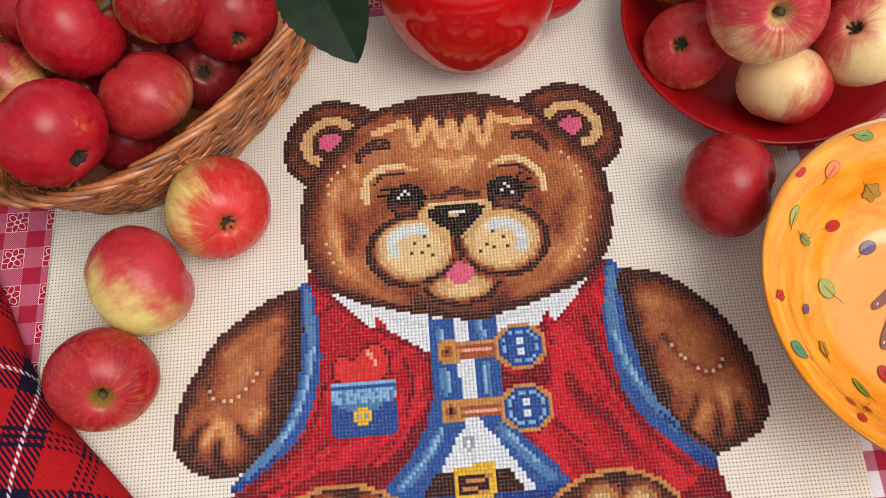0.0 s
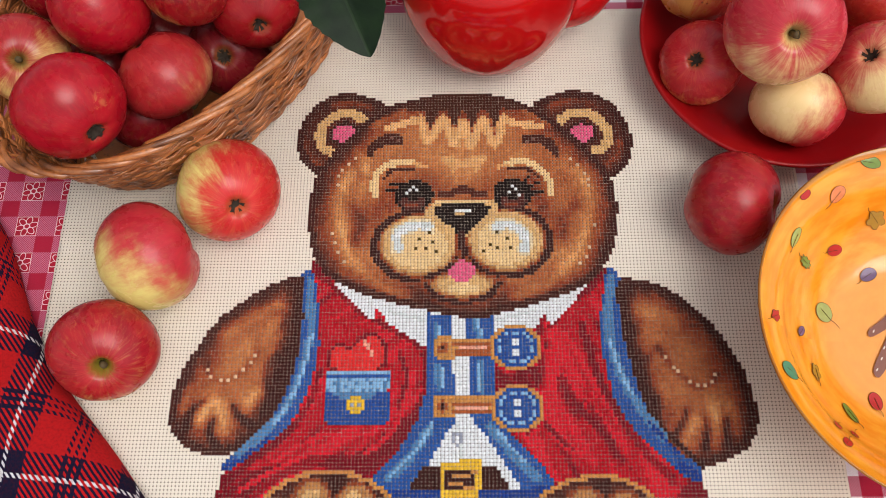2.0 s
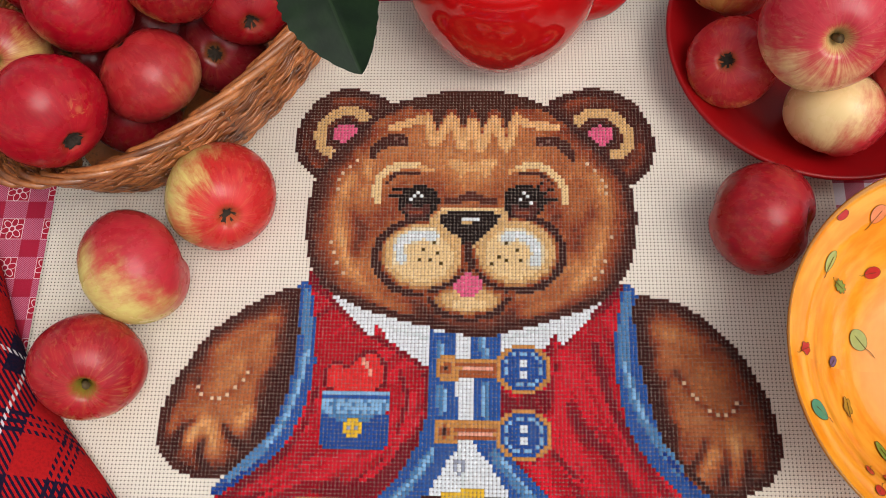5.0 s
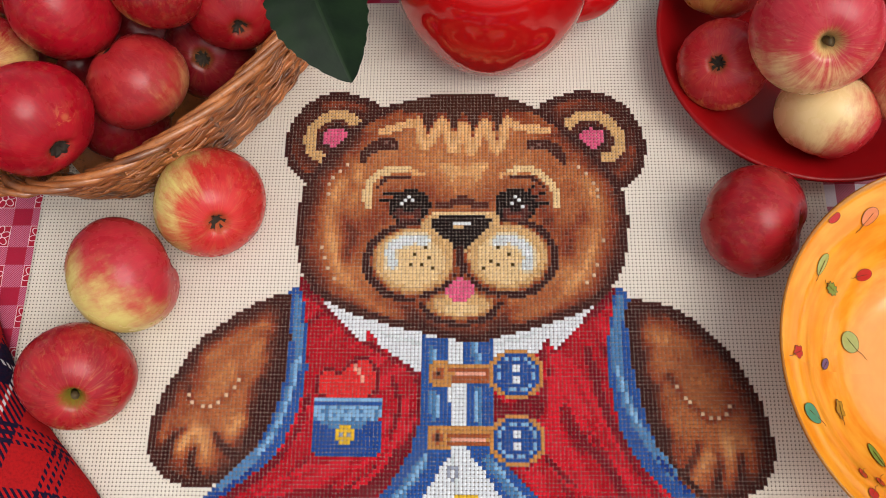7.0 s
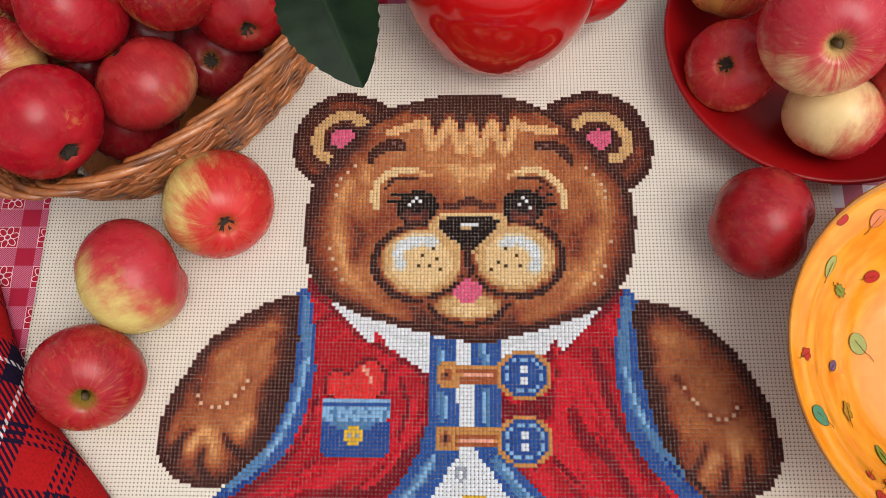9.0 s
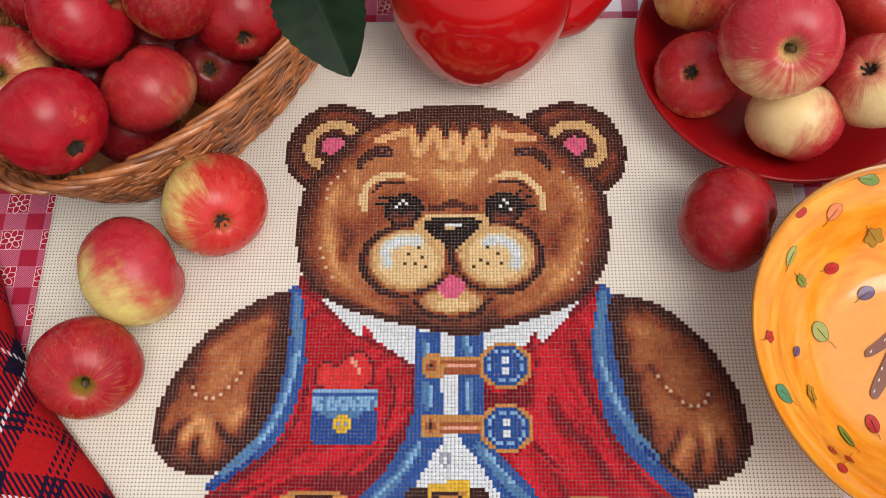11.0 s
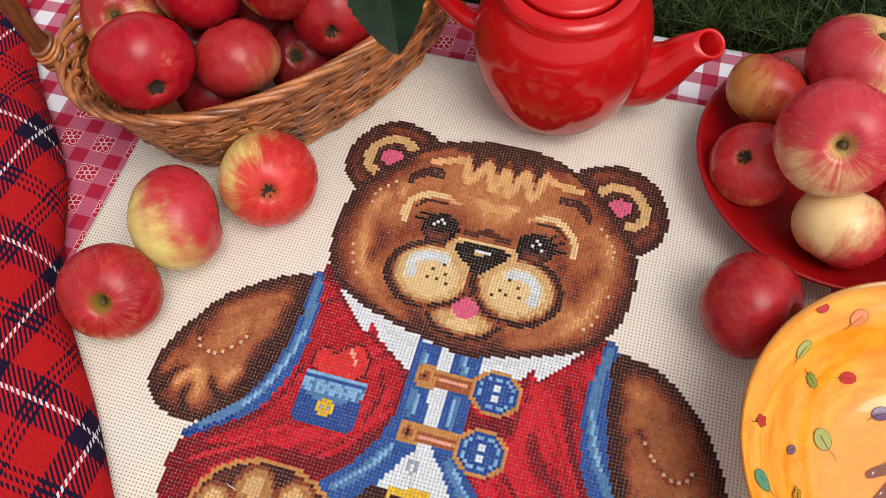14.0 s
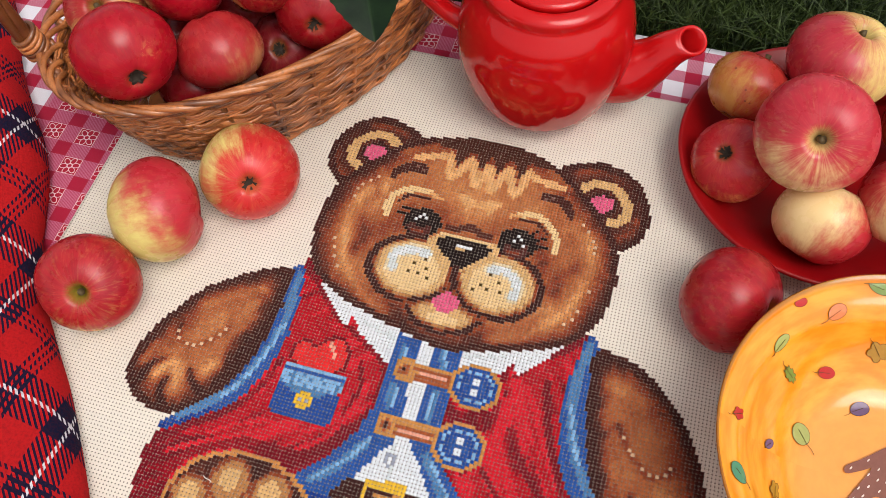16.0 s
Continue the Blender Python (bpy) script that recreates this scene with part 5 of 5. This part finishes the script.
STAKES = 60
for row in range(56):
    z0, ph = 0.0022 + row * 0.00142, math.pi * (row // 4) + 0.25 * (row % 4)
    path = ring(lambda a: z0 + 0.0009 * math.sin(STAKES * a / 2 + 0.9) + 0.0003 * math.sin(31 * a + 2 * row), lambda a: 0.0013 * math.sin(STAKES * a / 2 + ph) + 0.0005 * math.sin(5 * a + row) - 0.001, 300)
    basket_part("weaver", tube("weaver", path, 0.00112, 6, True))
for k in range(0, STAKES, 2):
    a = 2 * math.pi * (k + 0.5) / STAKES
    basket_part("stake", tube("stake", [basket_point(a, z, -0.001) for z in np.linspace(0.002, BASKET_H, 8)], 0.0019, 6))
bottom = [basket_point(2 * math.pi * i / 64, 0.003, -0.006) for i in range(64)]
basket_part("bottom", mesh_of("bottom", bottom + [p + np.array((0, 0, 0.003)) for p in bottom], [tuple(range(64))[::-1], tuple(range(64, 128))] + [(i, (i + 1) % 64, 64 + (i + 1) % 64, 64 + i) for i in range(64)], False))
RODS = 44
for k in range(RODS):
    # each rod of the border comes up inside, lies over its neighbours and tucks in below the rim outside
    rng = random.Random(k)
    start, reach = k + rng.uniform(-0.1, 0.1), rng.uniform(3.0, 3.4)
    rod = []
    for q in np.linspace(0, 1, 24):
        out = -0.0034 + 0.0086 * math.sin(math.pi / 2 * min(1.0, q / 0.78)) - 0.0050 * max(0.0, (q - 0.78) / 0.22)
        rod.append(basket_point(2 * math.pi * (start + reach * q) / RODS, BASKET_H - 0.0055 + 0.0088 * max(0.0, math.sin(math.pi * q)) ** 0.75, out))
    basket_part("rim_rod", tube("rim_rod", rod, rng.uniform(0.0018, 0.0022), 8), "bent willow rod of the plaited rim")
HA = math.radians(158)
foot_a, foot_b = basket_point(HA, BASKET_H, 0.002), basket_point(HA + math.pi, BASKET_H, 0.002)
hoop = []
for i in range(61):
    f = i / 60
    p = foot_a + (foot_b - foot_a) * (0.5 - 0.5 * math.cos(math.pi * f) * (1 + 0.42 * math.sin(math.pi * f)))
    hoop.append((p[0], p[1], BASKET_H - 0.03 + 0.21 * math.sin(math.pi * f) ** 0.8))
hoop = np.array(hoop)
for k in range(3):
    strand = []
    for i, p in enumerate(hoop):
        t = hoop[min(i + 1, 60)] - hoop[max(i - 1, 0)]
        t = t / np.linalg.norm(t)
        s1 = np.cross(t, (foot_b - foot_a)[[1, 0, 2]] * (1, -1, 0))
        s1 = s1 / np.linalg.norm(s1)
        s2 = np.cross(t, s1)
        a = 2 * math.pi * (i / 13 + k / 3)
        strand.append(p + 0.0025 * (math.cos(a) * s1 + math.sin(a) * s2))
    basket_part("handle_strand", tube("handle_strand", strand, 0.0034, 8), "dark twisted willow handle strand", DARK_WICKER)
for side in (hoop[:24], hoop[::-1][:24]):
    for k in range(5):
        z = BASKET_H + 0.001 + 0.0033 * k
        c = np.array([np.interp(z, side[:, 2], side[:, n]) for n in range(3)])
        loop_ = [c + np.array((0.0066 * math.cos(b), 0.0066 * math.sin(b), 0.003 * math.sin(b + 0.6))) for b in np.linspace(0, 6.283, 24, False)]
        basket_part("binding", tube("binding", loop_, 0.0017, 6, True), "willow binding at the handle's foot")


# ---- apple leaves on a twig ----
def leaf_mesh(length, width):
    def at(u, v):
        f = u
        w = width / 2 * (math.sin(math.pi * min(1, f ** 0.85 * 1.0)) ** 0.75) * (1 + 0.03 * math.sin(f * 80))
        s_ = 2 * v - 1
        fold = 0.22 * abs(s_) * w
        return (s_ * w, f * length, fold - 0.20 * length * (f - 0.3) ** 2 + 0.0001 * math.sin(f * 40) * abs(s_))
    return sheet("blade", 40, 12, at)


def leaf_pose(base, tip, roll):
    y = Vector(tip) - Vector(base)
    y.normalize()
    z = Vector((0, 0, 1)) - y * y.z
    z.normalize()
    x = y.cross(z)
    return Matrix.Translation(base) @ Matrix((x, y, z)).transposed().to_4x4() @ pose(0, 0, 0, 0, roll, 0)


twig = thing("apple_leaf", (-0.10, 0.08, 0.11), "dark green apple leaf on a thin twig over the basket", "leaf")
blade = part("blade", leaf_mesh(0.055, 0.037), LEAF, twig, "dark green toothed leaf blade")
blade.matrix_parent_inverse = twig.matrix_world.inverted()
blade.matrix_basis = leaf_pose((-0.062, 0.040, 0.196), (-0.040, -0.010, 0.183), 8)
stem = part("stem", tube("stem", curve_through([(-0.125, 0.105, 0.105), (-0.105, 0.095, 0.16), (-0.075, 0.070, 0.197), (-0.062, 0.040, 0.1945)], 20), 0.0011, 8), STALK, twig, "thin green-brown twig")
stem.matrix_parent_inverse = twig.matrix_world.inverted()

# ---- the red teapot ----
TX, TY = 0.0145, 0.133
pot = thing("teapot", (TX, TY, 0.0006), "glossy red ceramic teapot with its lid on", "teapot")
body = [(0.0, 0.0045), (0.0293, 0.0045), (0.029, 0.0), (0.033, 0.0), (0.0366, 0.0045), (0.0455, 0.0157), (0.0522, 0.0336), (0.0558, 0.0526), (0.0548, 0.0706), (0.0507, 0.0874), (0.0435, 0.0991), (0.0425, 0.1019), (0.0432, 0.1044), (0.0422, 0.1066), (0.0385, 0.1082), (0.0352, 0.1089), (0.0342, 0.1082), (0.0338, 0.1008), (0.0, 0.0986)]
prof = curve_through([p for p in body[4:11]], 40)
part("body", lathe("body", body[:4] + [tuple(p) for p in prof] + body[11:], 96), RED_GLAZE, pot)
lid = [(0, 0.104), (0.0318, 0.104), (0.0328, 0.1093), (0.032, 0.1109), (0.0298, 0.1113), (0.027, 0.1127), (0.018, 0.1161), (0.0065, 0.119), (0.0062, 0.123), (0.01, 0.1285), (0.0112, 0.1325), (0.009, 0.1365), (0.004, 0.1385), (0, 0.1389)]
lid_ob = part("lid", lathe("lid", lid[:8], 96), RED_GLAZE, pot)
part("knob", lathe("knob", [(0, 0.118)] + lid[7:], 40), RED_GLAZE, lid_ob)


def spout_mesh():
    """A tapering curved spout, hollow, with its mouth cut level."""
    line = curve_through([(0.026, 0.000, 0.032), (0.052, 0.003, 0.033), (0.067, 0.006, 0.044), (0.078, 0.008, 0.057), (0.0895, 0.009, 0.066)], 26)
    wide = np.interp(np.linspace(0, 1, 26), [0, 0.3, 0.6, 0.85, 1], [0.020, 0.0200, 0.0138, 0.0102, 0.0098])
    rings = [(p, r, k / 25) for k, (p, r) in enumerate(zip(line, wide))]
    lip = line[-1]
    rings += [(lip + (0, 0, 0.0009), wide[-1] - 0.0009, 1.0), (lip, wide[-1] - 0.0022, 1.0)]
    rings += [(line[25 - k], wide[25 - k] - 0.0028, 1 - k / 25) for k in range(1, 12)]
    verts, faces, n = [], [], 32
    mouth = np.array((0.32, -0.30, 0.90))
    for p, r, f in rings:
        i = round(f * 25)
        t = line[min(i + 1, 25)] - line[max(i - 1, 0)]
        t = t / np.linalg.norm(t)
        w = max(0.0, (f - 0.55) / 0.45) ** 2
        t = t * (1 - w) + mouth * w
        t = t / np.linalg.norm(t)
        side = np.cross(t, (0, 1, 0))
        side = side / np.linalg.norm(side)
        other = np.cross(t, side)
        for k in range(n):
            a = 2 * math.pi * k / n
            verts.append(p + r * (math.cos(a) * side + math.sin(a) * other))
    for i in range(len(rings) - 1):
        faces += [(i * n + k, i * n + (k + 1) % n, (i + 1) * n + (k + 1) % n, (i + 1) * n + k) for k in range(n)]
    return mesh_of("spout", verts, faces)


part("spout", spout_mesh(), RED_GLAZE, pot)
grip = curve_through([(-0.046, -0.004, 0.058), (-0.064, -0.005, 0.067), (-0.081, -0.006, 0.088), (-0.079, -0.006, 0.110), (-0.062, -0.004, 0.118), (-0.040, -0.002, 0.101)], 40)
part("handle", tube("handle", grip, list(np.interp(np.linspace(0, 1, 40), [0, 0.2, 0.8, 1], [0.0085, 0.0062, 0.006, 0.008])), 16), RED_GLAZE, pot)

# ---- the red plate ----
plate = thing("red_plate", (0.2015, 0.1065, 0.0006), "round red glazed plate holding apples", "plate")
pl = [(0.0, 0.003), (0.0493, 0.003), (0.0502, 0.0), (0.0552, 0.0), (0.0591, 0.004), (0.0768, 0.013), (0.0896, 0.0235), (0.0918, 0.0255), (0.0912, 0.0272), (0.0891, 0.0268), (0.0768, 0.0175), (0.063, 0.0105), (0.0552, 0.0085), (0.0, 0.008)]
part("dish", lathe("dish", pl, 96), PLATE_GLAZE, plate)

# ---- the orange bowl with painted leaves and berries ----
BOWL = (0.2428, -0.087)
bowl = thing("orange_bowl", (BOWL[0], BOWL[1], -0.0006), "orange glazed bowl painted with small leaves and berries", "bowl")
inner = [(0.0, 0.0140), (0.030, 0.0141), (0.042, 0.0148), (0.049, 0.0170), (0.057, 0.0220), (0.064, 0.0275), (0.072, 0.036), (0.078, 0.0455), (0.083, 0.0515), (0.0885, 0.0550), (0.094, 0.0590)]
wall = [(0, 0.003), (0.046, 0.003), (0.047, 0.0), (0.052, 0.0), (0.054, 0.004), (0.068, 0.016), (0.082, 0.036), (0.092, 0.054), (0.0962, 0.0625), (0.0968, 0.0645), (0.0958, 0.0655)]
part("dish", lathe("dish", wall + [tuple(p) for p in curve_through(inner[::-1], 40)], 128), ORANGE_GLAZE, bowl)


def on_bowl(r, a, du, dv, lift=0.0004):
    """A place on the bowl's inside, du metres outward and dv metres round from radius r at angle a."""
    rr, rz = zip(*inner)
    s_ = np.concatenate([[0], np.cumsum(np.hypot(np.diff(rr), np.diff(rz)))])
    at = np.interp(r, rr, s_) + du
    q, z = np.interp(at, s_, rr), np.interp(at, s_, rz)
    slope = (np.interp(at + 0.001, s_, rz) - np.interp(at - 0.001, s_, rz)) / 0.002
    b = a + dv / max(q, 0.004)
    return ((q - lift * slope) * math.cos(b), (q - lift * slope) * math.sin(b), z + lift)


PAINT = {n: plain("painted " + n, c, 0.25, 0.3) for n, c in {
    "berry red": (188, 30, 24), "plum": (104, 76, 112), "leaf green": (116, 140, 54), "teal": (70, 138, 104), "sage": (164, 168, 92), "salmon": (226, 128, 74),
    "brown line": (92, 66, 30), "olive brown": (176, 130, 40), "cocoa": (134, 84, 70), "dash white": (230, 214, 200)}.items()}


def painted(name, r, deg, shape, color, turn, length, width, stalk=0.0, label=""):
    """A small painted motif: an oval, a toothed leaf or a lobed leaf, with its fine outline and stalk."""
    a0, c, s_ = radians(deg), math.cos(radians(turn)), math.sin(radians(turn))
    length, width = 1.2 * length, 1.2 * width
    n = 28
    edge = []
    for k in range(n):
        t = 2 * math.pi * k / n
        w = 1.0
        if shape == "toothed":
            w = 0.80 + 0.20 * math.cos(t * 9)
        elif shape == "lobed":
            w = 0.62 + 0.38 * abs(math.cos(2.5 * t))
        edge.append((length / 2 * math.cos(t) * w, width / 2 * math.sin(t) * w))

    def put(points, lift):
        return [on_bowl(r, a0, x * c - y * s_, x * s_ + y * c, lift) for x, y in points]

    disc = mesh_of(name, put([(0, 0)] + [(x * 0.5, y * 0.5) for x, y in edge] + edge, 0.0005), [(0, 1 + k, 1 + (k + 1) % n) for k in range(n)] + [(1 + k, 1 + n + k, 1 + n + (k + 1) % n, 1 + (k + 1) % n) for k in range(n)])
    ob = part(name, disc, PAINT[color], bowl, label)
    lines = [tube("outline", put(edge, 0.0005), 0.00013, 4, True)]
    if stalk:
        lines.append(tube("outline", put([(-length * 0.2, 0), (length * 0.5, 0.0004), (length * 0.5 + stalk * 0.5, 0.001), (length * 0.5 + stalk, 0.0004)], 0.0006), 0.00016, 4))
    part("outline", joined("outline", lines), PAINT["brown line"], ob)
    return ob


painted("painted_berry", 0.0836, 119, "oval", "salmon", 110, 0.0090, 0.0068, 0.005, "salmon berry painted on the glaze")
painted("painted_leaf", 0.0824, 144, "oval", "sage", 100, 0.0100, 0.0052, 0.003, "sage green painted leaf")
painted("painted_leaf", 0.0693, 144, "toothed", "leaf green", 10, 0.0120, 0.0056, 0.005, "toothed green painted leaf")
painted("painted_berry", 0.0615, 125, "oval", "berry red", 60, 0.0085, 0.0056, 0.004, "red painted berry")
painted("painted_leaf", 0.0676, 100, "lobed", "olive brown", 30, 0.0110, 0.0095, 0.004, "lobed brown painted leaf")
painted("painted_leaf", 0.0841, 177, "lobed", "berry red", 20, 0.0065, 0.0056, 0.004, "small red painted leaf")
painted("painted_berry", 0.0613, 177, "oval", "plum", 40, 0.0062, 0.0040, 0.001, "dark painted berry")
painted("painted_leaf", 0.0462, 159, "oval", "sage", 150, 0.0100, 0.0086, 0.006, "round sage painted leaf")
painted("painted_berry", 0.0415, 109, "oval", "plum", 100, 0.0088, 0.0062, 0.004, "purple painted berry")
painted("painted_leaf", 0.0848, -163, "oval", "teal", 130, 0.0095, 0.0072, 0.004, "teal painted leaf")
painted("painted_leaf", 0.0594, -161, "lobed", "olive brown", 60, 0.0095, 0.0060, 0.003, "brown painted leaf")
painted("painted_leaf", 0.0925, 104, "oval", "leaf green", 60, 0.0105, 0.0055, 0.003, "green painted leaf")
painted("painted_leaf", 0.0589, -135, "oval", "leaf green", 60, 0.0105, 0.0046, 0.004, "green painted leaf")
for r, deg in ((0.0782, -139), (0.0727, -131), (0.0839, -134)):
    painted("painted_cherry", r, deg, "oval", "berry red", 170, 0.0050, 0.0042, 0.006, "small red painted cherry")
painted("painted_berry", 0.0408, -124, "oval", "berry red", 40, 0.0085, 0.0060, 0.004, "red painted berry")
painted("painted_berry", 0.0930, 131, "oval", "berry red", 80, 0.0062, 0.0040, 0, "red berry painted on the rim")
lobe_edge = curve_through([(0.0016, 0.0223), (-0.0105, 0.0125), (-0.0179, 0.0073), (-0.0199, 0.0041), (-0.0181, 0.0024), (-0.0108, 0.0059), (-0.0065, 0.0080), (-0.0124, -0.0020), (-0.0188, -0.0124), (-0.0208, -0.0177), (-0.0191, -0.0205), (-0.0161, -0.0187), (-0.0093, -0.0102), (-0.0044, -0.0062), (-0.0014, -0.0063), (-0.0010, -0.0094), (-0.0063, -0.0195), (-0.0086, -0.0259), (-0.0074, -0.0283), (-0.0038, -0.0269), (-0.0007, -0.0221), (0.0056, -0.0150), (0.0111, -0.0017), (0.0099, 0.0146), (0.0064, 0.0245)], 90, True)
paw = part("painted_shape", mesh_of("painted_shape", [(x, y, 0.0150 + 0.6 * max(0.0, math.hypot(x, y) - 0.036) ** 1.5) for x, y in lobe_edge], [tuple(range(90))], False), PAINT["cocoa"], bowl, "brown painted shape with pale dashes")
for x, y in ((-0.0166, 0.0056), (-0.0081, 0.0121), (-0.0125, -0.0039), (-0.0151, -0.0101), (-0.0187, -0.0162), (-0.0079, 0.0044), (-0.0103, -0.0074), (-0.0029, 0.0086), (-0.0077, -0.0018), (-0.0024, -0.0028), (-0.0033, 0.0028), (0.0009, 0.0029), (-0.0048, -0.0216), (-0.0058, -0.0254), (-0.0015, -0.0162), (0.0049, 0.0099), (0.0052, -0.0027), (0.0017, 0.0158)):
    bit = [(x + 0.0011 * math.cos(t) * 0.55 - 0.0004 * math.sin(t) * 0.83, y + 0.0011 * math.cos(t) * 0.83 + 0.0004 * math.sin(t) * 0.55, 0.0153) for t in np.linspace(0, 6.283, 10, False)]
    part("painted_dash", mesh_of("painted_dash", bit, [tuple(range(10))], False), PAINT["dash white"], paw)

# ---- a stray thread end ----
lint = thing("loose_thread", (-0.0990, -0.1745, 0.0008), "short white loose thread end lying on the stitching", "thread")
part("strand", tube("strand", curve_through([(-0.0030, 0.0012, 0.0), (-0.0012, 0.0, 0.0004), (0.0010, -0.0002, 0.0002), (0.0026, -0.0012, 0.0)], 14), 0.00022, 6), plain("white cotton", (236, 236, 232), 0.8), lint)
